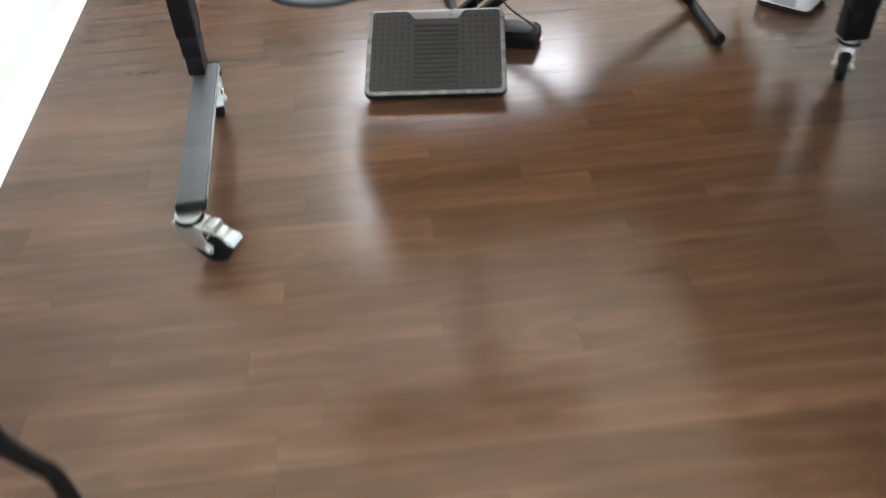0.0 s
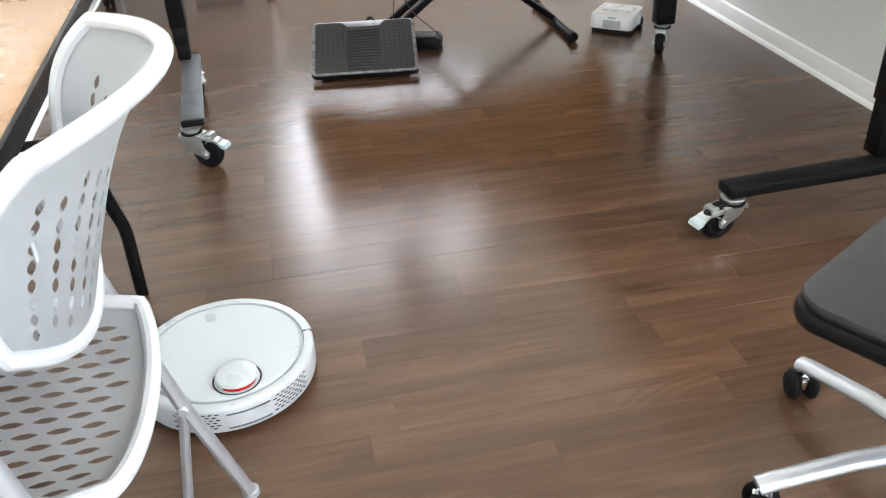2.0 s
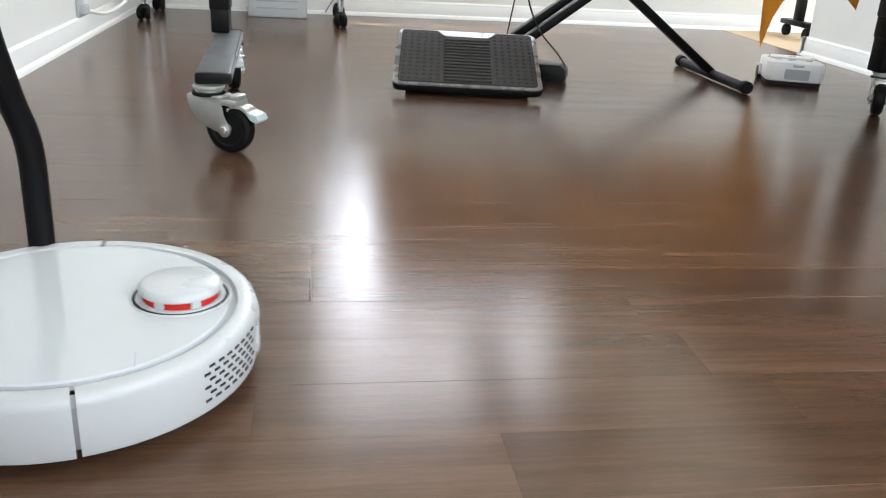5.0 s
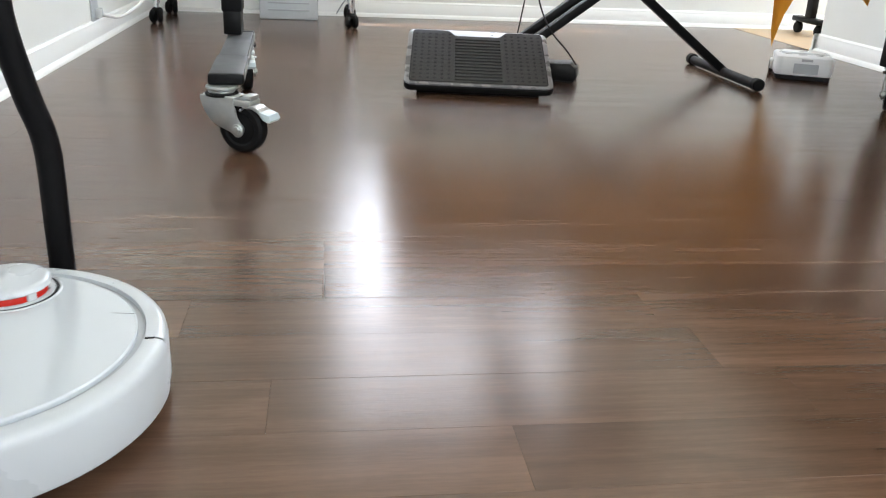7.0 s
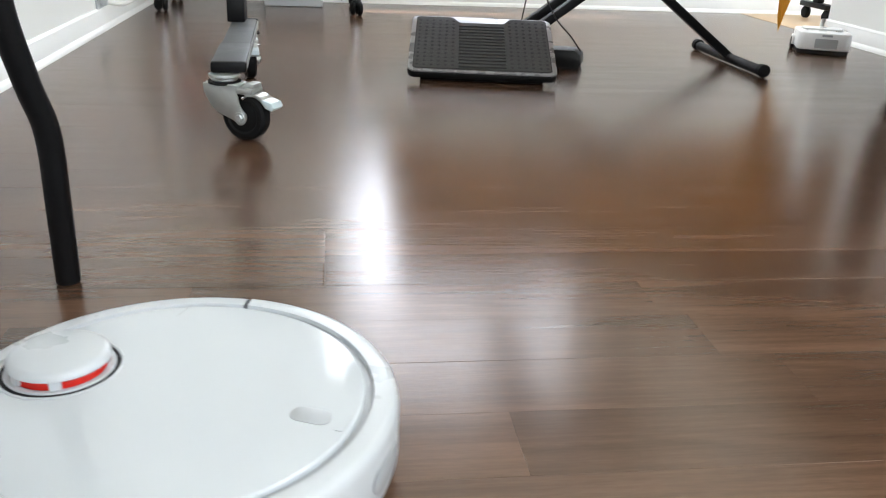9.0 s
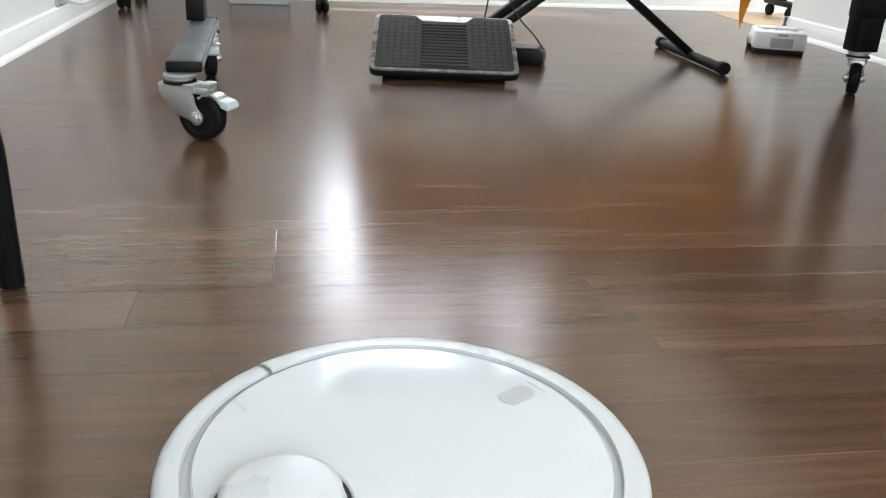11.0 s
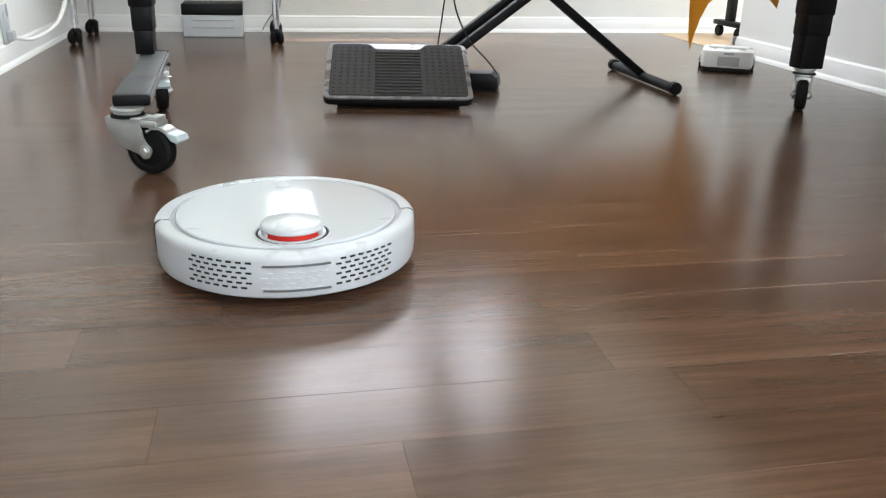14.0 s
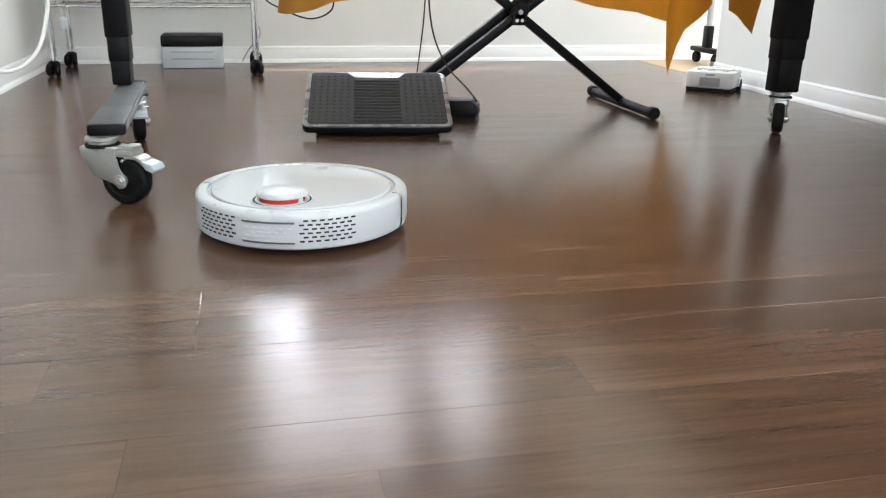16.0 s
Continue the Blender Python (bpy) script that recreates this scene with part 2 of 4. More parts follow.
def smooth_points(pts, n=8, closed=False):
    """Catmull-Rom through the points."""
    P = [Vector(p) for p in pts]
    out = []
    k = len(P)
    for i in range(k if closed else k - 1):
        a, b = P[i], P[(i + 1) % k]
        p0 = P[i - 1] if (i > 0 or closed) else a + (a - b)
        p3 = P[(i + 2) % k] if (i + 2 < k or closed) else b + (b - a)
        for s in range(n):
            t = s / n
            out.append(0.5 * ((2 * a) + (b - p0) * t + (2 * p0 - 5 * a + 4 * b - p3) * t * t + (3 * a - p0 - 3 * b + p3) * t ** 3))
    if not closed:
        out.append(P[-1])
    return out


def tube(pts, r, seg=10, rx=None, closed=False):
    """A round or flattened bar along the points."""
    bm = bmesh.new()
    P = [Vector(p) for p in pts]
    n = len(P)
    rings = []
    side = None
    for i, p in enumerate(P):
        d = (P[(i + 1) % n] - P[i - 1]) if closed else (P[min(i + 1, n - 1)] - P[max(i - 1, 0)])
        d.normalize()
        if side is None:
            up = Vector((0, 0, 1)) if abs(d.z) < 0.9 else Vector((1, 0, 0))
            side = d.cross(up).normalized()
        side = (side - d * side.dot(d)).normalized()
        up = side.cross(d)
        rings.append([bm.verts.new(p + side * math.cos(2 * math.pi * k / seg) * (rx or r) + up * math.sin(2 * math.pi * k / seg) * r) for k in range(seg)])
    for i in range(n if closed else n - 1):
        a, b = rings[i], rings[(i + 1) % n]
        for k in range(seg):
            bm.faces.new((a[k], a[(k + 1) % seg], b[(k + 1) % seg], b[k]))
    if not closed:
        bm.faces.new(rings[0][::-1])
        bm.faces.new(rings[-1])
    return bm


def prism(outline, z0, z1, bevel=0.0, m=None):
    """A plate from an outline of (x, y) points."""
    bm = bmesh.new()
    f = bm.faces.new([bm.verts.new((x, y, z0)) for x, y in outline])
    g = bmesh.ops.extrude_face_region(bm, geom=[f])
    bmesh.ops.translate(bm, vec=(0, 0, z1 - z0), verts=[v for v in g["geom"] if isinstance(v, bmesh.types.BMVert)])
    if bevel:
        rim = [e for e in bm.edges if abs(e.verts[0].co.z - e.verts[1].co.z) < 1e-6]
        bmesh.ops.bevel(bm, geom=rim, offset=bevel, segments=2, affect="EDGES", profile=0.5)
    if m is not None:
        bmesh.ops.transform(bm, matrix=m, verts=bm.verts)
    return bm


def rounded(w, d, r, n=6):
    """Outline of a rectangle with round corners."""
    out = []
    for cx, cy, a0 in ((w / 2 - r, d / 2 - r, 0), (-w / 2 + r, d / 2 - r, 90), (-w / 2 + r, -d / 2 + r, 180), (w / 2 - r, -d / 2 + r, 270)):
        for i in range(n + 1):
            a = radians(a0 + 90 * i / n)
            out.append((cx + r * math.cos(a), cy + r * math.sin(a)))
    return out

# ---- the room ----
X0, X1, Y0, Y1, ZC = -0.72, 1.84, -2.40, 3.72, 2.50
TH = 0.12


def wall_with_hole(name, along, at, out, a0, a1, hole=None):
    """A wall of thickness TH; along: the axis it runs on, out: the side on which its thickness lies."""
    spans = [(a0, a1, 0, ZC)]
    if hole:
        h0, h1, z0, z1 = hole
        spans = [(a0, h0, 0, ZC), (h1, a1, 0, ZC), (h0, h1, 0, z0), (h0, h1, z1, ZC)]
    bm = bmesh.new()
    for s0, s1, z0, z1 in spans:
        mid, w = (s0 + s1) / 2, s1 - s0
        if along == "x":
            add(bm, box(w, TH, z1 - z0, mid, at + out * TH / 2, z0, bevel=0))
        else:
            add(bm, box(TH, w, z1 - z0, at + out * TH / 2, mid, z0, bevel=0))
    return part(name, bm, WALL, smooth=False, kind="structure")


BACK_WIN = (0.0, 1.26, 0.78, 2.05)
# assumed opening for the east fill lamp, out of view
SIDE_FILL_WIN = (-1.60, 0.50, 0.72, 2.10)
tagged(wall_with_hole("wall_north", "x", Y1, 1, X0 - TH, 3.2, BACK_WIN), "off-white painted wall with a window out of view")
tagged(wall_with_hole("wall_west", "y", X0, -1, Y0, Y1), "off-white painted side wall")
tagged(wall_with_hole("wall_east", "y", X1, 1, Y0, 2.985, SIDE_FILL_WIN), "off-white painted side wall ending at an opening")
# assumed opening behind the camera for the rear fill lamp
REAR_FILL_WIN = (-0.15, 1.35, 0.85, 2.05)
tagged(wall_with_hole("wall_south", "x", Y0, -1, X0 - TH, X1 + TH, REAR_FILL_WIN), "off-white painted wall with a window out of view")
# made-up opening for the next room's fill lamp
NEXT_FILL_WIN = (1.60, 3.50, 0.75, 2.05)
tagged(wall_with_hole("wall_recess_end", "y", 3.2, 1, 1.3, Y1, NEXT_FILL_WIN), "off-white wall of the next room with an added window")
tagged(wall_with_hole("wall_recess_side", "x", 1.3, -1, X1 + TH, 3.2), "off-white wall of the next room")
part("ceiling", box(4.2, 6.4, 0.1, 1.18, 0.66, ZC + 0.001, bevel=0), CEIL, smooth=False, kind="structure")


def skirting(name, p, q, nx, ny):
    """Baseboard with a moulded top and a quarter-round shoe along the floor."""
    prof = [(0, 0), (0.022, 0), (0.021, 0.008), (0.016, 0.014), (0.012, 0.016), (0.012, 0.052), (0.009, 0.057), (0.009, 0.062), (0.004, 0.068), (0, 0.068)]
    bm = bmesh.new()
    a = [bm.verts.new((p[0] + nx * d, p[1] + ny * d, z)) for d, z in prof]
    b = [bm.verts.new((q[0] + nx * d, q[1] + ny * d, z)) for d, z in prof]
    for i in range(len(prof) - 1):
        bm.faces.new((a[i], a[i + 1], b[i + 1], b[i]))
    bm.faces.new(a)
    bm.faces.new(b)
    return part(name, bm, TRIM, kind="structure", label="white moulded baseboard")


skirting("baseboard_north", (X0, Y1), (3.2, Y1), 0, -1)
skirting("baseboard_west", (X0, Y0), (X0, Y1 - 0.022), 1, 0)
skirting("baseboard_east", (X1, Y0), (X1, 2.985), -1, 0)
skirting("baseboard_east_end", (X1 - 0.022, 2.985), (X1 + TH, 2.985), 0, 1)


def window_frame(name, along, at, hole, panes):
    """White window: frame bars in the opening, mullions and a sill; open to the sky."""
    a0, a1, z0, z1 = hole
    w = thing(name, "white framed window out of view with a daylight lamp behind it", "window")
    w["kind"] = "structure"

    def bar(nm, s0, s1, b0, b1, deep=0.05, off=0.075):
        if along == "x":
            bm = box(s1 - s0, deep, b1 - b0, (s0 + s1) / 2, at + off, b0, bevel=0.004)
        else:
            bm = box(deep, s1 - s0, b1 - b0, at + off, (s0 + s1) / 2, b0, bevel=0.004)
        part(nm, bm, TRIM, w)
    bar("window_frame", a0, a0 + 0.045, z0, z1)
    bar("window_frame", a1 - 0.045, a1, z0, z1)
    bar("window_frame", a0 + 0.045, a1 - 0.045, z0, z0 + 0.05)
    bar("window_frame", a0 + 0.045, a1 - 0.045, z1 - 0.05, z1)
    for k in panes:
        bar("mullion", k - 0.025, k + 0.025, z0 + 0.05, z1 - 0.05)
    bar("window_sill", a0 - 0.03, a1 + 0.03, z0 - 0.022, z0 - 0.002, 0.05, -0.027)
    return w


window_frame("window_1", "x", Y1, BACK_WIN, (0.82,))
# added window, unseen, frames the east fill lamp
window_frame("added_window_2", "y", X1, SIDE_FILL_WIN, (-0.55,))
# added window, unseen, round the next room's fill lamp
window_frame("added_window_4", "y", 3.2, NEXT_FILL_WIN, (2.55,))
# added window behind the camera, never in view
window_frame("added_window_3", "x", Y0 - TH, REAR_FILL_WIN, (0.6,))
# unseen board outside, added to cut the sun to a thin strip
part("sun_blocker", box(4.4, 0.222, 0.04, 1.2, Y1 + TH + 0.113, 2.455, bevel=0), CEIL, smooth=False, kind="structure", label="unseen board that narrows the strip of sun")
ground = part("ground", box(60, 60, 0.2, 0, 0, -0.6, bevel=0), material("yard", (0.22, 0.22, 0.16), 0.9, vary=0.2, scale=2), smooth=False, kind="structure", label="pale ground outside")
tagged(part("floor_recess", box(3.2 - X1, Y1 - 1.3, 0.05, (3.2 + X1) / 2, (1.3 + Y1) / 2, -0.049, bevel=0), TAN, smooth=False, kind="structure"), "tan floor of the next room")


# ---- robot vacuum ----
VR, VT = 0.168, 0.0675


def robot_vacuum():
    v = thing("robot_vacuum", "round white robot vacuum with a raised sensor turret", "robot vacuum")
    rear = [(0.10, 0.009), (VR - 0.009, 0.009), (VR - 0.002, 0.013), (VR, 0.021), (VR, 0.0575), (VR - 0.0010, 0.0625), (VR - 0.0035, 0.0658), (VR - 0.008, VT), (0.150, VT - 0.0005), (0.149, VT - 0.004)]
    front = [(r + 0.0012 if r > 0.15 else r, z) for r, z in rear]
    part("body", lathe(rear, 60, 97.5, 262.5), WHITE_SATIN, v)
    part("bumper", lathe(front, 72, -96.2, 96.2), WHITE_SATIN, v)
    part("chassis", add(cyl(0.150, VT - 0.016, 0, 0, 0.0095, 64), box(0.05, 0.30, 0.03, 0, 0, 0.014, bevel=0.004)), DARK_PLASTIC, v)
    part("inner_wall", lathe([(0.160, 0.016), (0.1645, 0.024), (0.1645, 0.056), (0.158, 0.064)], 72), GREY_PLASTIC, v)
    part("groove_ring", lathe([(0.1495, VT - 0.0045), (0.1425, VT - 0.0045)], 96), GREY_PLASTIC, v, "grey channel ring round the lid")
    part("lid", lathe([(0.1430, VT - 0.005), (0.1430, VT - 0.001), (0.1415, VT + 0.0004), (0.12, VT + 0.0012), (0.06, VT + 0.0018), (0, VT + 0.002)], 96), WHITE_GLOSS, v, "glossy white dust lid")
    for s in (-1, 1):
        part("lid_seam", box(0.0011, 0.082, 0.0004, -0.062, s * 0.0885, VT + 0.0007, bevel=0), GREY_PLASTIC, v, smooth=False)
    part("button", prism(rounded(0.031, 0.0185, 0.008), 0, 0.0012, 0.0004, pose(0.111, 0, VT + 0.0008)), GREY_PLASTIC, v, "grey rocker button")
    part("lid_tab", prism(rounded(0.006, 0.022, 0.002), 0, 0.0008, 0, pose(0.136, 0, VT + 0.0006)), WHITE_GLOSS, v)
    tm = pose(-0.098, 0, 0)
    t = part("turret", lathe([(0.0, VT + 0.002), (0.0345, VT + 0.002), (0.0345, VT + 0.0105), (0, VT + 0.0105)], 48, m=tm), RED_LENS, v, "red sensor window of the turret")
    part("turret_base", lathe([(0.0465, VT - 0.002), (0.0465, VT + 0.0022), (0.0452, VT + 0.0028), (0.0440, VT + 0.0016), (0.0410, VT + 0.0010), (0.0405, VT + 0.0032), (0.0368, VT + 0.0032), (0.036, VT + 0.001)], 48, m=tm), WHITE_SATIN, t)
    part("turret_groove", lathe([(0.0440, VT + 0.0019), (0.0410, VT + 0.0019)], 48, m=tm), DARK_PLASTIC, t)
    part("turret_cap", lathe([(0, VT + 0.0092), (0.0368, VT + 0.0092), (0.0382, VT + 0.0104), (0.0380, VT + 0.0130), (0.0362, VT + 0.0156), (0.0325, VT + 0.0170), (0, VT + 0.0176)], 48, m=tm), WHITE_SATIN, t)
    for a in (-58, 58, 112, -112):
        part("turret_post", box(0.004, 0.009, 0.008, 0.0352, 0, VT + 0.0022, 0.001, 1, tm @ pose(0, 0, 0, 0, 0, a)), WHITE_SATIN, t)

    def slots(a0, a1, cols, rows, mat, name, w, label):
        bm = bmesh.new()
        for i in range(rows):
            for j in range(cols):
                a = a0 + (a1 - a0) * (j + (0.5 if i % 2 else 0.0)) / cols
                z = 0.0235 + i * 0.0062
                add(bm, box(0.0012, w, 0.0026, VR + 0.0001, 0, z, 0.0005, 1, pose(0, 0, 0, 0, 0, a)))
        part(name, bm, mat, v, label, smooth=False)
    slots(180 - 45.5, 180 - 17, 7, 6, HOLE, "vent_grille", 0.0074, "dark staggered exhaust slots")
    slots(180 + 17, 180 + 45.5, 7, 6, HOLE, "vent_grille", 0.0074, "dark staggered exhaust slots")
    slots(180 - 13, 180 + 13, 6, 4, WHITE_SATIN, "embossed_pattern", 0.0078, "white embossed dashes")
    for z in (0.0205, 0.0510):
        part("charging_contact", lathe([(VR - 0.001, z), (VR + 0.0016, z + 0.0006), (VR + 0.0016, z + 0.0026), (VR - 0.001, z + 0.0032)], 16, 166.5, 193.5), CONTACT, v, "dull grey metal charging strip")
    pill = prism(rounded(0.052, 0.021, 0.0104, 8), 0, 0.0012, 0.0004)
    for q in pill.verts:
        a, r = q.co.x / VR, VR + 0.0017 + q.co.z
        q.co = Vector((r * math.cos(a), r * math.sin(a), 0.038 + q.co.y))
    part("sensor_window", pill, GREY_PLASTIC, v, "grey-blue oval sensor window")
    for s in (-1, 1):
        part("wheel", cyl(0.030, 0.018, 0, 0, -0.009, 24, 0.003, pose(0, s * 0.105, 0.030, 90)), RUBBER, v)
    part("swivel_wheel", cyl(0.011, 0.012, 0, 0, -0.006, 16, 0.002, pose(0.12, 0, 0.011, 90)), RUBBER, v)
    brush = bmesh.new()
    for k in range(3):
        add(brush, tube([(0.10, -0.085, 0.010), (0.10 + 0.085 * math.cos(radians(k * 120 - 42)), -0.085 + 0.085 * math.sin(radians(k * 120 - 42)), 0.003)], 0.0013, 6))
    part("side_brush", brush, DARK_PLASTIC, v)
    return v


vacuum = robot_vacuum()


# ---- square mopping robot ----
def mop_robot():
    b = thing("mopping_robot", "small square white mopping robot with a carry handle", "mopping robot")
    W, D, HH = 0.165, 0.165, 0.070
    part("body", prism(rounded(W, D, 0.022), 0.014, HH, 0.006), WHITE_SHELL, b)
    part("cleaning_pad", prism(rounded(W * 0.96, D * 0.98, 0.02), 0.002, 0.014, 0.002), DARK_PLASTIC, b, "dark cleaning pad underneath")
    part("handle", prism(rounded(W * 0.78, 0.060, 0.014), HH - 0.002, HH + 0.006, 0.003, pose(0, 0.02, 0)), WHITE_SHELL, b)
    for s in (-1, 1):
        part("handle_gap", box(0.018, 0.0025, 0.001, s * 0.045, -0.022, HH - 0.0002, 0), DARK_PLASTIC, b, smooth=False)
    part("nozzle_window", prism(rounded(0.070, 0.030, 0.003), 0, 0.0015, 0, pose(0.005, -D / 2 + 0.0005, 0.036, 90)), GREY_PLASTIC, b, "grey front panel")
    part("latch", box(0.032, 0.004, 0.007, 0.005, -D / 2 - 0.0005, HH - 0.012, 0.001), GREY_PLASTIC, b)
    for s in (-1, 1):
        part("wheel", cyl(0.021, 0.011, 0, 0, -0.0055, 20, 0.002, pose(s * (W / 2 + 0.003), 0.035, 0.021, 0, 90)), DARK_PLASTIC, b)
        part("wheel_guard", prism(rounded(0.050, 0.032, 0.012), 0, 0.010, 0.002, pose(s * (W / 2 - 0.003), 0.03, 0.032, 90, 0, 90 * s)), WHITE_SHELL, b)
    return b


mop = mop_robot()


# ---- casters ----
def caster(parent, x, y, top, heading, wheel=0.046, brake=True, tr=0.036):
    """A swivel caster under top: zinc plate, fork, axle, rubber wheel and brake lever. heading: the way the wheel trails."""
    c = part("caster", add(cyl(0.028, 0.006, 0, 0, top - 0.006, 28, 0.001), cyl(0.024, 0.007, 0, 0, top - 0.0125, 28, 0.002)), ZINC, parent, "zinc swivel caster", m=pose(x, y, 0, 0, 0, heading))
    part("bearing_ring", cyl(0.0295, 0.005, 0, 0, top - 0.0175, 28, 0.001), RUBBER, c)
    fork = bmesh.new()
    cheek = smooth_points([(-0.031, top - 0.016, 0), (-0.030, top - 0.030, 0), (-0.022, wheel + 0.026, 0), (-0.006, wheel + 0.007, 0), (tr - 0.013, wheel - 0.006, 0), (tr - 0.005, wheel - 0.013, 0), (tr + 0.005, wheel - 0.013, 0), (tr + 0.012, wheel - 0.005, 0), (tr + 0.011, wheel + 0.006, 0), (tr + 0.001, wheel + 0.022, 0), (tr - 0.002, wheel + 0.036, 0), (0.036, top - 0.027, 0), (0.038, top - 0.016, 0)], 4)
    for s in (-1, 1):
        add(fork, prism([(p.x, p.y) for p in cheek], -0.0015, 0.0015, 0.0006, Matrix.Translation((0, s * 0.0205, 0)) @ pose(0, 0, 0, 90)))
    add(fork, prism(rounded(0.069, 0.044, 0.012), top - 0.0205, top - 0.0145, 0.002, pose(0.0035, 0, 0)))
    part("fork", fork, ZINC, c)
    part("wheel", lathe([(0.010, -0.0135), (wheel * 0.48, -0.0120), (wheel * 0.62, -0.0115), (wheel * 0.70, -0.0140), (wheel - 0.006, -0.0135), (wheel - 0.001, -0.009), (wheel, -0.004), (wheel, 0.004), (wheel - 0.001, 0.009), (wheel - 0.006, 0.0135), (wheel * 0.70, 0.0140), (wheel * 0.62, 0.0115), (wheel * 0.48, 0.0120), (0.010, 0.0135), (0.010, -0.0135)], 44, m=pose(tr, 0, wheel, 90)), RUBBER, c, "black rubber wheel")
    part("axle", add(cyl(0.0065, 0.054, 0, 0, -0.027, 6, 0.001, pose(tr, 0, wheel, 90)), cyl(0.0105, 0.046, 0, 0, -0.023, 18, 0.001, pose(tr, 0, wheel, 90))), ZINC, c)
    if brake:
        part("brake_housing", add(box(0.036, 0.040, 0.012, 0.050, 0, top - 0.031, 0.004), box(0.020, 0.030, 0.010, 0.058, 0, top - 0.021, 0.003)), ZINC, c)
        lever = [(0.050, top - 0.028), (0.074, top - 0.029), (0.086, top - 0.035), (0.092, top - 0.046), (0.089, top - 0.049), (0.081, top - 0.040), (0.070, top - 0.034), (0.050, top - 0.034)]
        part("brake_lever", prism(lever, -0.016, 0.016, 0.001, pose(0, 0, 0, 90)), ZINC, c)
        part("pedal_tip", prism([(0.084, top - 0.036), (0.104, top - 0.041), (0.109, top - 0.050), (0.104, top - 0.055), (0.091, top - 0.051)], -0.0175, 0.0175, 0.002, pose(0, 0, 0, 90)), PALE_TIP, c, "pale blue-grey brake pedal tip")
        part("spring_pin", cyl(0.003, 0.050, 0, 0, -0.025, 10, 0.0005, pose(0.052, 0, top - 0.036, 90)), CHROME, c)
    else:
        part("hood", box(0.060, 0.041, 0.022, 0.008, 0, top - 0.040, 0.008), ZINC, c)
    return c


# ---- wheeled L-shaped desk ----
def column(parent, x, y, z0, sizes, z1):
    """A telescopic lift column: thin stage below, wider ones above."""
    zs = [z0] + [z for _, z in sizes[:-1]] + [z1]
    for k, ((w, d), _) in enumerate(sizes):
        part("column_stage", box(w, d, zs[k + 1] - zs[k] + (0.01 if k else 0), x, y, zs[k] - (0.01 if k else 0), 0.004), BLACK_METAL, parent)


DESK_Z = 0.722
desk = thing("standing_desk", "black-legged corner desk on braked casters with cream top", "desk")
# foot and column beside the trolley
part("foot_bar", box(0.058, 0.56, 0.018, 0, 0.30, 0.117, 0.004, m=pose(-0.178, 1.50, 0, 0, 0, 2.5)), GREY_METAL, desk, "worn black steel foot")
part("foot_sleeve", box(0.062, 0.20, 0.020, 0, 0.105, 0.117, 0.004, m=pose(-0.178, 1.50, 0, 0, 0, 2.5)), GREY_METAL, desk)
part("bare_edge", box(0.0025, 0.555, 0.013, 0.0305, 0.30, 0.1195, 0.001, m=pose(-0.178, 1.50, 0, 0, 0, 2.5)), WORN_EDGE, desk, "bare worn metal side edge")
part("foot_end", box(0.064, 0.014, 0.021, 0, -0.001, 0.1165, 0.005, m=pose(-0.178, 1.50, 0, 0, 0, 2.5)), BLACK_METAL, desk)
part("foot_end", box(0.062, 0.020, 0.020, 0, 0.585, 0.1165, 0.005, m=pose(-0.178, 1.50, 0, 0, 0, 2.5)), BLACK_METAL, desk)
column(desk, -0.218, 2.05, 0.135, [((0.041, 0.066), 0.197), ((0.046, 0.071), 0.251), ((0.052, 0.077), 0)], DESK_Z - 0.03)
caster(desk, -0.186, 1.494, 0.117, -27, wheel=0.045, tr=0.042)
caster(desk, -0.200, 2.085, 0.117, -80, wheel=0.045)
# corner column on a single caster
column(desk, 1.446, 1.96, 0.105, [((0.066, 0.056), 0.198), ((0.071, 0.060), 0.250), ((0.076, 0.064), 0)], DESK_Z - 0.03)
caster(desk, 1.444, 1.958, 0.106, -122, brake=False, wheel=0.040)
# foot and column of the wing beside the wall
part("foot_bar", box(0.70, 0.062, 0.029, 0.365, 0, 0.099, 0.008, m=pose(1.027, 0.757, 0, 0, 0, 2.0)), BLACK_METAL, desk)
column(desk, 1.478, 0.805, 0.127, [((0.066, 0.050), 0.27), ((0.074, 0.060), 0.42), ((0.084, 0.068), 0)], DESK_Z - 0.03)
caster(desk, 1.062, 0.748, 0.099, -168)
caster(desk, 1.66, 0.785, 0.099, 30)
part("desktop", prism(rounded(0.74, 1.50, 0.03), DESK_Z - 0.028, DESK_Z, 0.003, pose(1.43, 1.57, 0)), CREAM, desk, "cream laminated desktop")
part("frame_beam", box(1.58, 0.05, 0.03, 0.60, 2.05, DESK_Z - 0.03, 0.003), BLACK_METAL, desk)


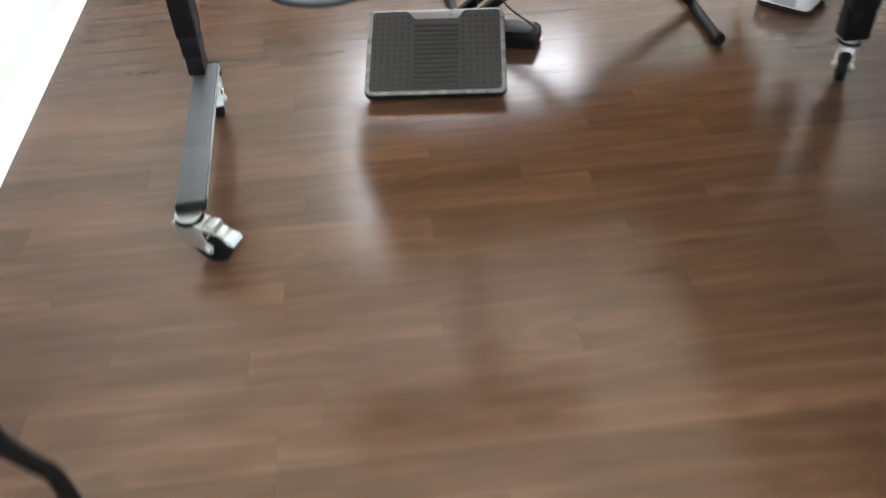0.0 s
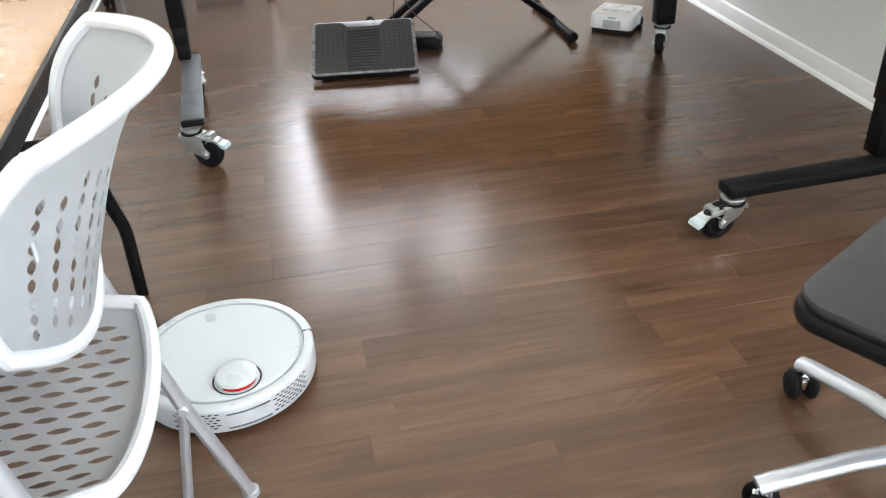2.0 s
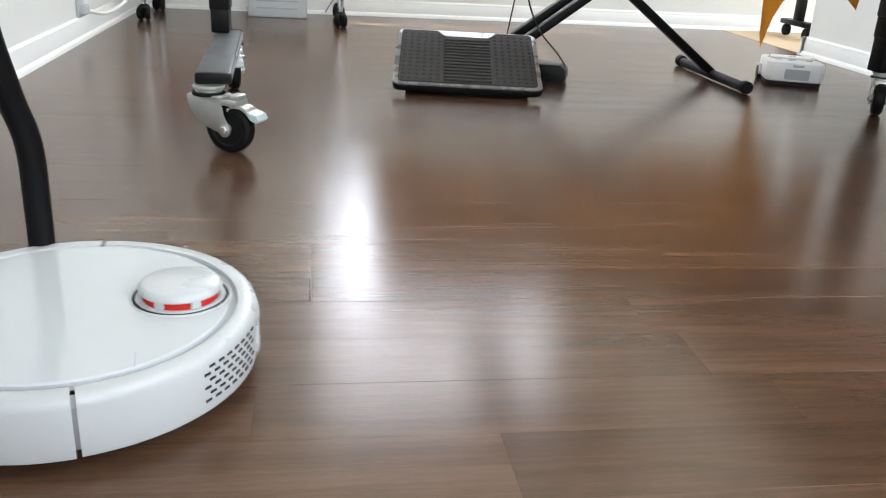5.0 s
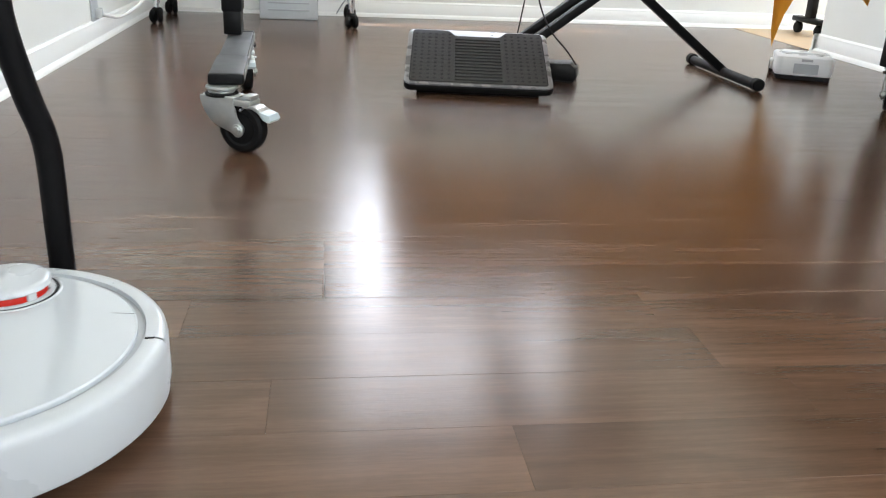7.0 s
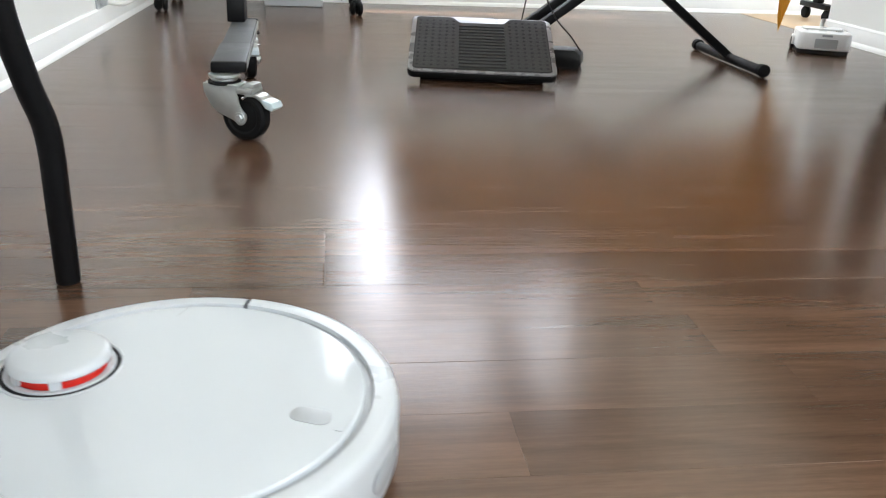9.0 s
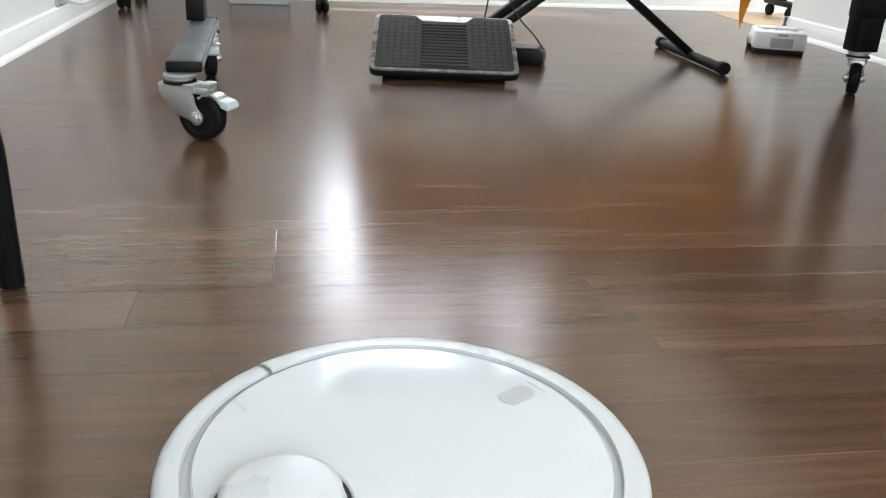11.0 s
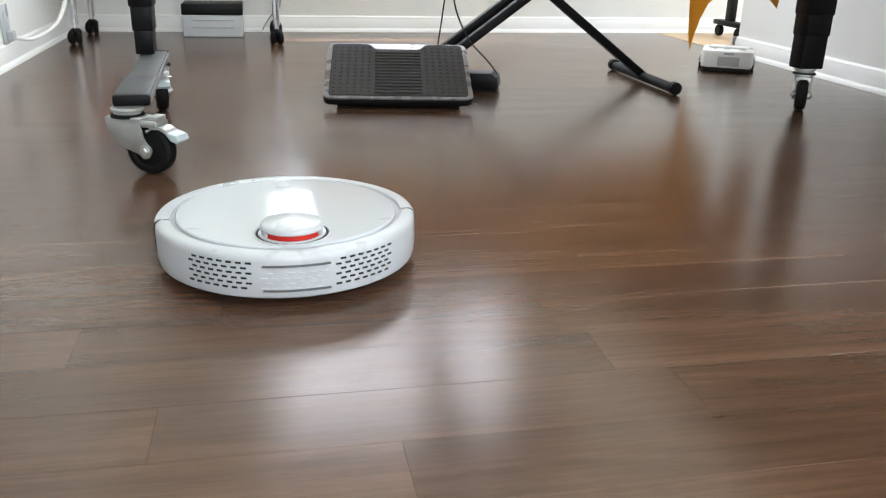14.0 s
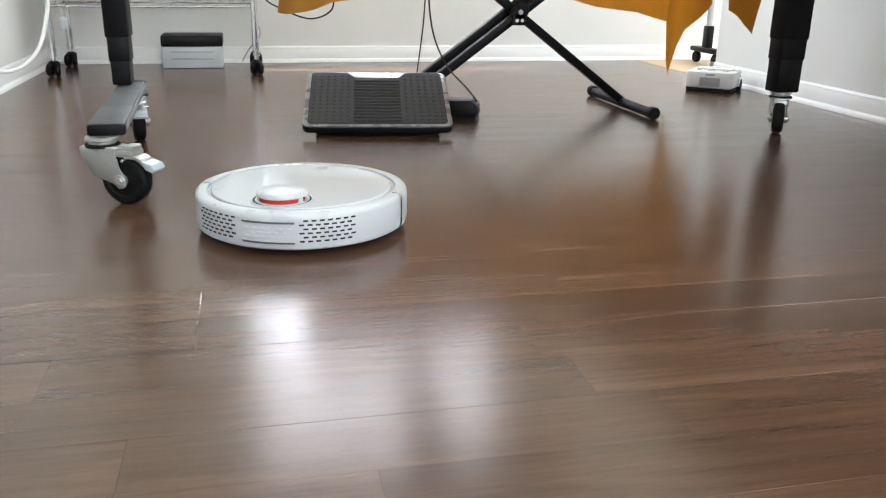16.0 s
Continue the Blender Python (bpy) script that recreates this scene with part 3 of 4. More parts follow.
# ---- footrest ----
def footrest():
    f = thing("footrest", "black plastic tilted footrest with dotted and ribbed grey pad", "footrest", m=pose(0.372, 2.006, 0, 0, 0, -7.5))
    W, D = 0.374, 0.296
    tilt = pose(0, 0, 0.010, 19.5)

    def plate(w, d, r, y, z0, z1, bevel):
        return prism([(x, q + y) for x, q in rounded(w, d, r)], z0, z1, bevel, tilt)
    part("tray_side", plate(W, D, 0.022, D / 2, 0, 0.016, 0.003), BLACK_PLASTIC, f)
    part("platform", plate(W - 0.002, D - 0.002, 0.021, D / 2, 0.0155, 0.021, 0.004), RIM_SHEEN, f, "black platform rim with its sheen put into a grey colour")

    def pad_outline(g):
        """Round-cornered pad with a scooped back edge, grown by g."""
        x1, y0, y1 = W / 2 - 0.016 + g, 0.014 - g, D - 0.010 + g
        pts, r = [], 0.012
        for cx, cy, a0 in ((x1 - r, y0 + r, 270), (x1 - r, y1 - r, 0)):
            pts += [(cx + r * math.cos(radians(a0 + 15 * i)), cy + r * math.sin(radians(a0 + 15 * i))) for i in range(7)]
        pts += [(0.086 - g, y1), (0.078 - g, y1 - 0.004), (0.064 - g, y1 - 0.026), (0.058 - g, y1 - 0.029)]
        return pts + [(-x, y) for x, y in reversed(pts)]
    part("pad_groove", prism(pad_outline(0.003), 0.0205, 0.0213, 0, tilt), HOLE, f, "dark groove round the pad", smooth=False)
    part("grip_pad", prism(pad_outline(0.0), 0.0205, 0.0225, 0.0006, tilt), PAD_GREY, f, "grey rubber grip pad", smooth=False)
    # dark strip that paints the shade between the ribs
    part("rib_bed", box(0.120, 0.222, 0.0006, 0, 0.132, 0.0223, 0, m=tilt), HOLE, f, smooth=False)
    for k in range(14):
        part("rib", box(0.120, 0.0088, 0.0034, 0, 0.0265 + k * 0.0162, 0.0224, 0.0018, 2, tilt), PAD_GREY, f, smooth=False)
    for sx in (-1, 1):
        dots = bmesh.new()
        for i in range(6):
            for j in range(13):
                add(dots, cyl(0.0042, 0.0010, sx * (0.0745 + i * 0.0178), 0.030 + j * 0.0196, 0.0220, 8, 0, tilt))
        part("dot_field", dots, HOLE, f, "rows of dark round studs", smooth=False)
    part("base", add(box(0.31, 0.24, 0.016, 0, 0.145, 0.001, 0.004), box(0.27, 0.04, 0.075, 0, 0.235, 0.015, 0.006)), BLACK_PLASTIC, f)
    return f


footrest()


# ---- folding X stand with its covered top ----
def x_stand():
    s = thing("folding_stand", "black folding X-frame keyboard stand with rubber-ended feet", "stand")
    yc = 2.39
    for sx, xf in ((1, 1.185), (-1, 0.475)):
        part("foot_tube", tube([(xf, 2.17, 0.016), (xf, 2.61, 0.016)], 0.014, 14), DARK_PLASTIC, s)
        for y in (2.165, 2.615):
            part("rubber_end", cyl(0.018, 0.026, 0, 0, -0.013, 16, 0.003, pose(xf, y, 0.018, 90)), RUBBER, s)
    def leg(xa, xb, y):
        xb = xa + (xb - xa) * 1.10
        d = Vector((xb - xa, 0, 0.583))
        L = d.length
        a = math.degrees(math.atan2(d.x, d.z))
        part("leg", box(0.024, 0.028, L, 0, 0, 0, 0.003, 2, pose(xa, y, 0.02, 0, a)), BLACK_METAL, s)
    leg(1.185, 0.475, yc)
    leg(0.488, 1.198, yc - 0.032)
    leg(0.464, 1.174, yc + 0.032)
    part("pivot_disc", add(cyl(0.026, 0.008, 0, 0, -0.004, 24, 0.002, pose(0.83, yc - 0.054, 0.290, 90)), box(0.040, 0.008, 0.034, 0.828, yc - 0.054, 0.248, 0.010)), BLACK_PLASTIC, s)
    for dx in (-0.007, 0.008):
        part("locking_hole", cyl(0.0048, 0.002, 0, 0, -0.001, 12, 0, pose(0.828 + dx, yc - 0.059, 0.262, 90)), CABLE_WHITE, s, "pale locking hole")
    part("pivot_bolt", cyl(0.007, 0.13, 0, 0, -0.065, 8, 0.001, pose(0.83, yc, 0.285, 90)), ZINC, s)
    for xf in (1.256, 0.404):
        part("top_rail", box(0.03, 0.30, 0.03, xf, 2.345, 0.600, 0.004), BLACK_METAL, s)
    part("board", box(1.24, 0.325, 0.02, 0.835, 2.337, 0.631, 0.003), TABLE_WOOD, s)
    return s


x_stand()


HANG = ((0.20, 2.17, 0.315), (0.28, 2.16, 0.285), (0.60, 2.16, 0.238), (0.87, 2.16, 0.172), (1.19, 2.16, 0.115), (1.40, 2.16, 0.12), (1.465, 2.185, 0.27), (1.47, 2.235, 0.37), (1.47, 2.385, 0.31), (1.47, 2.40, 0.18), (1.465, 2.43, 0.20),
        (1.462, 2.47, 0.27), (1.445, 2.50, 0.38), (1.432, 2.508, 0.48), (1.422, 2.51, 0.53), (1.408, 2.51, 0.48), (1.398, 2.51, 0.355), (1.28, 2.51, 0.325), (1.15, 2.51, 0.31), (1.0, 2.51, 0.27), (0.6, 2.51, 0.24), (0.25, 2.51, 0.27), (0.16, 2.34, 0.30))


def hang_along(edge, runs, total):
    """How far the cloth hangs down along the board's edge: straight hems between the points of HANG."""
    keys = []
    for hx, hy, hh in HANG:
        k = min(range(len(edge)), key=lambda i: (edge[i][0] - hx) ** 2 + (edge[i][1] - hy) ** 2)
        keys.append((runs[k], hh))
    keys.sort()
    keys = [(keys[-1][0] - total, keys[-1][1])] + keys + [(keys[0][0] + total, keys[0][1])]
    out = []
    for r in runs:
        for (r0, h0), (r1, h1) in zip(keys, keys[1:]):
            if r0 <= r <= r1:
                out.append(h0 + (h1 - h0) * (r - r0) / max(r1 - r0, 1e-6))
                break
    return out


def cloth():
    """An ochre cloth over the stand: flat on top, hanging in folds, longer at the corners."""
    bm = bmesh.new()
    zt = 0.654
    edge = []
    rim = rounded(1.27, 0.345, 0.03, 5)
    for i, (ax, ay) in enumerate(rim):
        bx, by = rim[(i + 1) % len(rim)]
        n = max(1, int(math.hypot(bx - ax, by - ay) / 0.010))
        for k in range(n):
            edge.append((0.835 + ax + (bx - ax) * k / n, 2.337 + ay + (by - ay) * k / n))
    N, M = len(edge), 16
    rings, runs, run = [], [], 0.0
    for i, (x, y) in enumerate(edge):
        run += math.hypot(x - edge[i - 1][0], y - edge[i - 1][1]) if i else 0.0
        runs.append(run)
    hangs = hang_along(edge, runs, run + 0.01)
    for i, (x, y) in enumerate(edge):
        px, py = edge[i - 1]
        qx, qy = edge[(i + 1) % N]
        nx, ny = qy - py, px - qx
        l = math.hypot(nx, ny)
        nx, ny = nx / l, ny / l
        run, h = runs[i], hangs[i] + 0.053
        col = []
        for j in range(M + 1):
            f = j / M
            wave = f ** 1.2 * (0.013 * math.sin(run * 17 + 1.1 * math.sin(run * 4.3)) + 0.004 * math.sin(run * 47 + 2 * f))
            out = 0.010 * min(1, f * 6) + 0.030 * f + wave
            col.append(bm.verts.new((x + nx * out, y + ny * out, zt - h * f + (0.006 if j == 0 else 0))))
        rings.append(col)
    for i in range(N):
        a, b = rings[i], rings[(i + 1) % N]
        for j in range(M):
            bm.faces.new((a[j], b[j], b[j + 1], a[j + 1]))
    inner = [c[0] for c in rings]
    for k in (0.7, 0.4, 0.1):
        ring = [bm.verts.new((0.835 + (x - 0.835) * k, 2.337 + (y - 2.337) * k, zt + 0.006)) for x, y in edge]
        for i in range(N):
            bm.faces.new((inner[i], inner[(i + 1) % N], ring[(i + 1) % N], ring[i]))
        inner = ring
    bm.faces.new(inner)
    bmesh.ops.solidify(bm, geom=bm.faces[:], thickness=0.0012)
    return tagged(part("table_cover", bm, CLOTH), "ochre yellow cloth hanging in folds over the stand", "tablecloth")


cloth()


# ---- wire trolley ----
def trolley():
    t = thing("wire_trolley", "chrome wire shelf trolley on black twin casters", "trolley")
    xs, ys = (-0.625, 0.095), (3.30, 3.63)
    for x in xs:
        for y in ys:
            p = part("post", tube([(x, y, 0.07), (x, y, 1.25)], 0.0125, 14), CHROME, t)
            part("caster_stem", cyl(0.008, 0.03, x, y, 0.045, 12), CHROME, t)
            for s in (-1, 1):
                part("caster_wheel", cyl(0.025, 0.018, 0, 0, -0.009, 24, 0.005, pose(x + s * 0.012, y - 0.012, 0.025, 0, 90, 14 * s)), RUBBER, t, "black twin caster wheel")
            part("caster_hood", cyl(0.021, 0.026, x, y, 0.030, 20, 0.008), RUBBER, t)
    for z in (0.275, 0.455, 0.80):
        for dz in (0.0, 0.028):
            loop = [(xs[0], ys[0], z - dz), (xs[1], ys[0], z - dz), (xs[1], ys[1], z - dz), (xs[0], ys[1], z - dz)]
            part("shelf_rim", tube(loop, 0.0032, 8, closed=True), CHROME, t)
        for k in range(1, 28):
            x = xs[0] + (xs[1] - xs[0]) * k / 28
            part("deck_wire", tube([(x, ys[0], z + 0.003), (x, ys[1], z + 0.003)], 0.0018, 6), CHROME, t)
        for k in range(1, 4):
            y = ys[0] + (ys[1] - ys[0]) * k / 4
            part("support_wire", tube([(xs[0], y, z - 0.002), (xs[1], y, z - 0.002)], 0.003, 6), CHROME, t)
        truss = []
        for k in range(37):
            truss.append((xs[0] + (xs[1] - xs[0]) * k / 36, ys[0], z - (0.028 if k % 2 else 0.0)))
        part("truss_wire", tube(truss, 0.0018, 6), CHROME, t)
    return t


trolley()


def heater():
    h = thing("paper_tray_unit", "low white box with slots and a black top", "printer", m=pose(-0.152, 3.60, 0))
    part("body", box(0.232, 0.17, 0.085, 0, 0, 0.0, 0.006), WHITE_SATIN, h)
    part("top", box(0.236, 0.172, 0.042, 0, 0, 0.0855, 0.004), BLACK_PLASTIC, h, "glossy black top")
    for z in (0.034, 0.062):
        part("slot", box(0.165, 0.004, 0.006, 0.0, -0.086, z, 0.001), GREY_PLASTIC, h)
    return h


heater()


# ---- folding table with a wooden top ----
def folding_table():
    t = thing("folding_table", "wood-topped folding table with dark edge and black tube legs", "table")
    part("tabletop", prism([(-0.70, -0.95), (-0.205, -0.95), (-0.205, 0.78), (-0.235, 0.83), (-0.70, 0.83)], 0.700, 0.722, 0.003), TABLE_WOOD, t)
    part("edge_band", box(0.008, 1.72, 0.028, -0.2005, -0.09, 0.697, 0.003), BLACK_PLASTIC, t)
    part("apron_rail", box(0.025, 1.60, 0.04, -0.24, -0.09, 0.655, 0.004), GREY_PLASTIC, t)
    leg = [(-0.290, 0.856, 0.003), (-0.288, 0.852, 0.09), (-0.287, 0.847, 0.175), (-0.295, 0.832, 0.23), (-0.303, 0.812, 0.31), (-0.302, 0.815, 0.38), (-0.300, 0.818, 0.50), (-0.299, 0.818, 0.69)]
    part("leg", tube(smooth_points(leg, 5), 0.0135, 14), BLACK_METAL, t)
    leg2 = [(x - 0.33, y, z) for x, y, z in leg]
    part("leg", tube(smooth_points(leg2, 5), 0.0135, 14), BLACK_METAL, t)
    part("cross_tube", tube([(-0.303, 0.813, 0.40), (-0.633, 0.813, 0.40)], 0.010, 12), BLACK_METAL, t)
    for k in (0, 1):
        leg3 = [(x - 0.33 * k, -0.95 + 0.83 - y, z) for x, y, z in leg]
        part("leg", tube(smooth_points(leg3, 5), 0.0135, 14), BLACK_METAL, t)
    return t


folding_table()
tab = thing("tablet", "dark glass tablet lying on the wooden table", "tablet", m=pose(-0.33, 0.70, 0.7225, 0, 0, 6))
part("case", prism(rounded(0.20, 0.12, 0.01), 0, 0.008, 0.002), GREY_PLASTIC, tab)
part("screen", prism(rounded(0.188, 0.108, 0.006), 0.0078, 0.0088, 0), GLASS_DARK, tab)


# ---- white perforated folding chair ----
def folding_chair():
    c = thing("folding_chair", "white perforated plastic folding chair with silver tube legs", "chair", m=pose(-0.315, -0.008, 0, 0, 0, 180))

    def slotted(rows, cols, f, name, edge, label, lo, top, thin):
        """A moulded shell with staggered lens-shaped openings inside a solid margin, shaped by f(u, v)."""
        bm = bmesh.new()
        nu, nv = cols * 4, rows * 2
        hi = 3

        def is_hole(i, j):
            if i < lo or i >= nu - top or j < hi or j >= nv - hi or j % 2:
                return False
            k = (i + (2 if (j // 2) % 2 else 0)) % 4
            first = i - (k - 1)
            return k != 0 and first >= lo and first + 3 <= nu - top
        grid = []
        for i in range(nu + 1):
            col = []
            for j in range(nv + 1):
                v = j + (thin if j % 2 == 0 else -thin) * (0 < j < nv)
                for row, sign in ((j, 1), (j - 1, -1)):
                    if 0 <= row < nv and 0 < i < nu and is_hole(i - 1, row) != is_hole(i, row):
                        v += (0.42 - thin) * sign
                col.append(bm.verts.new(f(i / nu, v / nv)))
            grid.append(col)
        for i in range(nu):
            for j in range(nv):
                if not is_hole(i, j):
                    bm.faces.new((grid[i][j], grid[i + 1][j], grid[i + 1][j + 1], grid[i][j + 1]))
        bmesh.ops.solidify(bm, geom=bm.faces[:], thickness=0.007)
        part(name, bm, WHITE_CHAIR, c, label)
        ring = [f(i / 40, 0) for i in range(40)] + [f(1, i / 40) for i in range(40)] + [f(1 - i / 40, 1) for i in range(40)] + [f(0, 1 - i / 40) for i in range(40)]
        part(name + "_rim", tube(ring, edge, 10, closed=True), WHITE_CHAIR, c, "rounded white rim")

    def square_to_round(u, v, k):
        """Rounds off the corners of the unit square."""
        a, b = 2 * u - 1, 2 * v - 1
        return a * (1 - k * b * b * a * a), b * (1 - k * a * a * b * b)

    def seat(u, v):
        a, b = square_to_round(u, v, 0.11)
        return Vector((a * 0.198, b * (0.188 + 0.012 * a), 0.438 + 0.008 * a + 0.016 * b ** 4 - 0.010 * (1 - b * b) + 0.010 * a ** 4))
    slotted(17, 11, seat, "seat", 0.010, "white seat with staggered lens-shaped slots", 3, 4, 0.08)

    def back(u, v):
        a, b = square_to_round(u, v, 0.11)
        z0, z1 = 0.545 + 0.085 * a * a, 0.814 - 0.004 * a * a
        z = z0 + (z1 - z0) * (b + 1) / 2
        h = (z - 0.505) / 0.295
        y = a * (0.180 + 0.025 * h)
        return Vector((-0.150 - 0.10 * h - 0.028 * max(h, 0) ** 6 + (1.7 + 0.6 * h) * y * y, y, z))
    slotted(14, 12, lambda u, v: back(v, u), "backrest", 0.009, "curved white backrest with slots", 5, 11, 0.20)
    part("badge", box(0.003, 0.012, 0.024, -0.178, 0.142, 0.700, 0.001, m=pose(0, 0, 0)), GREY_PLASTIC, c)
    for s in (-1, 1):
        y = s * 0.206
        part("back_leg", tube([Vector((-0.248, s * 0.222, 0.006)), Vector((-0.184, y, 0.22)), Vector((-0.120, y, 0.47)), Vector((-0.085, s * 0.196, 0.62))], 0.010, 12, rx=0.013), SILVER_PAINT, c, "silver tube leg")
        part("strut", tube([Vector((-0.184, s * 0.205, 0.225)), Vector((-0.150, s * 0.205, 0.006))], 0.008, 12, rx=0.011), SILVER_PAINT, c, "silver tube leg")
        part("front_leg", tube([Vector((0.12, s * 0.19, 0.425)), Vector((0.19, s * 0.205, 0.006))], 0.009, 12, rx=0.012), SILVER_PAINT, c, "silver tube leg")
        part("pivot_bolt", cyl(0.009, 0.030, 0, 0, -0.015, 12, 0.002, pose(-0.184, y, 0.222, 90)), SILVER_PAINT, c)
        for x, yy in ((-0.248, s * 0.222), (-0.150, s * 0.205), (0.19, s * 0.205)):
            part("foot_cap", cyl(0.014, 0.014, x, yy, 0.0, 12, 0.002), GREY_PLASTIC, c)
    return c


folding_chair()


# ---- office chair ----
def office_chair():
    c = thing("office_chair", "black padded office chair on a silver five-star base", "office chair", m=pose(0.96, -0.055, 0))
    s = pose(0.0, -0.105, 0, 0, 0, 30)
    part("seat_shell", prism(rounded(0.49, 0.49, 0.045, 8), 0.425, 0.452, 0.009, s), BLACK_PLASTIC, c)
    part("cushion", prism(rounded(0.485, 0.485, 0.05, 8), 0.450, 0.468, 0.008, s), SEAT_BLACK, c)
    part("cushion_panel", prism(rounded(0.34, 0.34, 0.11, 10), 0.464, 0.492, 0.012, s @ pose(0.03, 0.0, 0)), SEAT_BLACK, c)
    part("mechanism", box(0.30, 0.22, 0.045, 0.0, 0.0, 0.380, 0.010, m=s), BLACK_PLASTIC, c)
    part("adjust_knob", cyl(0.028, 0.05, 0, 0, 0, 20, 0.006, s @ pose(-0.17, -0.04, 0.375, 0, 90)), BLACK_PLASTIC, c)
    part("gas_lift", cyl(0.025, 0.27, 0, 0, 0.112, 20), BLACK_PLASTIC, c)
    part("hub", cyl(0.045, 0.05, 0, 0, 0.080, 24, 0.010), SILVER_PAINT, c)
    for k in range(5):
        a = 101 + 72 * k
        mm = pose(0, 0, 0, 0, 0, a)
        part("base_arm", tube([mm @ Vector(q) for q in ((0.03, 0, 0.108), (0.13, 0, 0.100), (0.255, 0, 0.072), (0.272, 0, 0.066))], 0.013, 12, rx=0.017), SILVER_PAINT, c, "silver star-base arm")
        tip = mm @ Vector((0.262, 0, 0))
        w = part("caster", add(cyl(0.008, 0.03, tip.x, tip.y, 0.040, 12), box(0.014, 0.030, 0.026, 0, 0, 0.024, 0.003, m=pose(tip.x, tip.y, 0, 0, 0, a + 65))), CHROME, c)
        for sd in (-1, 1):
            part("wheel", cyl(0.0275, 0.019, 0, 0, -0.0095, 28, 0.007, pose(tip.x + 0.016 * sd * math.cos(radians(a + 65)), tip.y + 0.016 * sd * math.sin(radians(a + 65)), 0.0275, 0, 90, a + 65)), RUBBER, w)
    part("back_upright", tube([s @ Vector(q) for q in ((0.20, 0, 0.41), (0.29, 0, 0.42), (0.33, 0, 0.60), (0.33, 0, 0.80))], 0.018, 12, rx=0.03), BLACK_PLASTIC, c)
    part("backrest", prism(rounded(0.46, 0.52, 0.10, 8), -0.025, 0.025, 0.015, s @ pose(0.30, 0, 0.86, 90, 0, 90)), SEAT_BLACK, c)
    return c


office_chair()


# ---- keyboard tray, keyboard and mouse platform ----
tray = thing("keyboard_tray", "dark grey keyboard tray on an arm under the desk frame", "keyboard tray")
part("tray", prism(rounded(0.44, 0.18, 0.015), 0.616, 0.624, 0.002, pose(0.468, 1.465, 0)), DARK_PLASTIC, tray)
part("arm", tube([(0.45, 1.54, 0.634), (0.45, 1.80, 0.660), (0.45, 2.04, 0.704)], 0.014, 10, rx=0.045), BLACK_METAL, tray)
part("bracket", box(0.16, 0.05, 0.026, 0.45, 1.54, 0.6225, 0.006), BLACK_METAL, tray)
part("mouse_platform", cyl(0.108, 0.007, 0.162, 1.455, 0.602, 48, 0.002), DARK_PLASTIC, tray, "round grey mouse platform")
part("platform_pad", cyl(0.102, 0.003, 0.162, 1.455, 0.6085, 48, 0.001), material("blue_grey_pad", (0.07, 0.09, 0.11), 0.8, vary=0.1, scale=60), tray)
kb = thing("keyboard", "black keyboard with low keys on the tray", "keyboard", m=pose(0.475, 1.457, 0.6242))
part("case", box(0.42, 0.145, 0.016, 0, 0, 0, 0.004), MATT_BLACK, kb)
keys = bmesh.new()
for r in range(5):
    for k in range(20):
        add(keys, box(0.0175, 0.0175, 0.007, -0.1965 + k * 0.0207, -0.052 + r * 0.0255, 0.0158, 0.002, 1))
part("keys", keys, MATT_BLACK, kb, "rows of black keycaps")
ms = thing("vertical_mouse", "black upright mouse on the round platform", "mouse", m=pose(0.170, 1.455, 0.6116))
part("body", add(cyl(0.038, 0.018, 0, 0, 0, 24, 0.006), lathe([(0.026, 0.010), (0.024, 0.04), (0.016, 0.066), (0, 0.072)], 20, m=pose(0.004, 0, 0, 8, -12))), BLACK_PLASTIC, ms)


# ---- things on the trolley ----
case = thing("tool_case", "red and black plastic tool case on the lower wire shelf", "tool case", m=pose(-0.585, 3.47, 0.282, 0, 0, 6))
part("body", box(0.11, 0.10, 0.052, 0, 0, 0, 0.008), ORANGE, case, "red shell")
part("lid", box(0.112, 0.102, 0.014, 0, 0, 0.0515, 0.005), BLACK_PLASTIC, case)
part("grip", box(0.014, 0.104, 0.05, -0.058, 0, 0.005, 0.004), BLACK_PLASTIC, case)
drill = thing("cordless_drill", "orange and black cordless drill lying on the shelf", "drill", m=pose(-0.52, 3.40, 0.282, 0, 0, -4))
part("motor_housing", cyl(0.024, 0.085, 0, 0, 0, 20, 0.008, pose(-0.04, 0, 0.026, 0, 90)), ORANGE, drill)
part("collar", cyl(0.021, 0.02, 0, 0, 0, 20, 0.003, pose(0.045, 0, 0.026, 0, 90)), ORANGE, drill)
part("chuck", cyl(0.020, 0.06, 0, 0, 0, 18, 0.006, pose(0.065, 0, 0.026, 0, 90), r2=0.011), BLACK_PLASTIC, drill)
part("handle", box(0.036, 0.10, 0.030, -0.015, 0.06, 0.004, 0.009), BLACK_PLASTIC, drill)
pl = thing("pliers", "steel pliers with dark jaws lying open on the shelf", "pliers", m=pose(-0.16, 3.42, 0.284, 0, 0, 8))
for s in (-1, 1):
    part("handle", tube([(0, 0, 0.010), (0.05, s * 0.012, 0.012), (0.12, s * 0.020, 0.010)], 0.007, 8), GREY_PLASTIC, pl)
    part("jaw", box(0.05, 0.010, 0.014, -0.026, s * 0.006, 0.003, 0.003), ZINC, pl)
wr = thing("adjustable_clamp", "bright steel clamp on the wire shelf", "clamp", m=pose(0.0, 3.40, 0.284, 0, 0, -7))
part("bar", box(0.10, 0.022, 0.007, 0, 0, 0.008, 0.002, 2, pose(0, 0, 0, 0, -8)), CHROME, wr)
part("jaw", box(0.018, 0.04, 0.024, -0.05, 0, 0.0, 0.003), ZINC, wr)
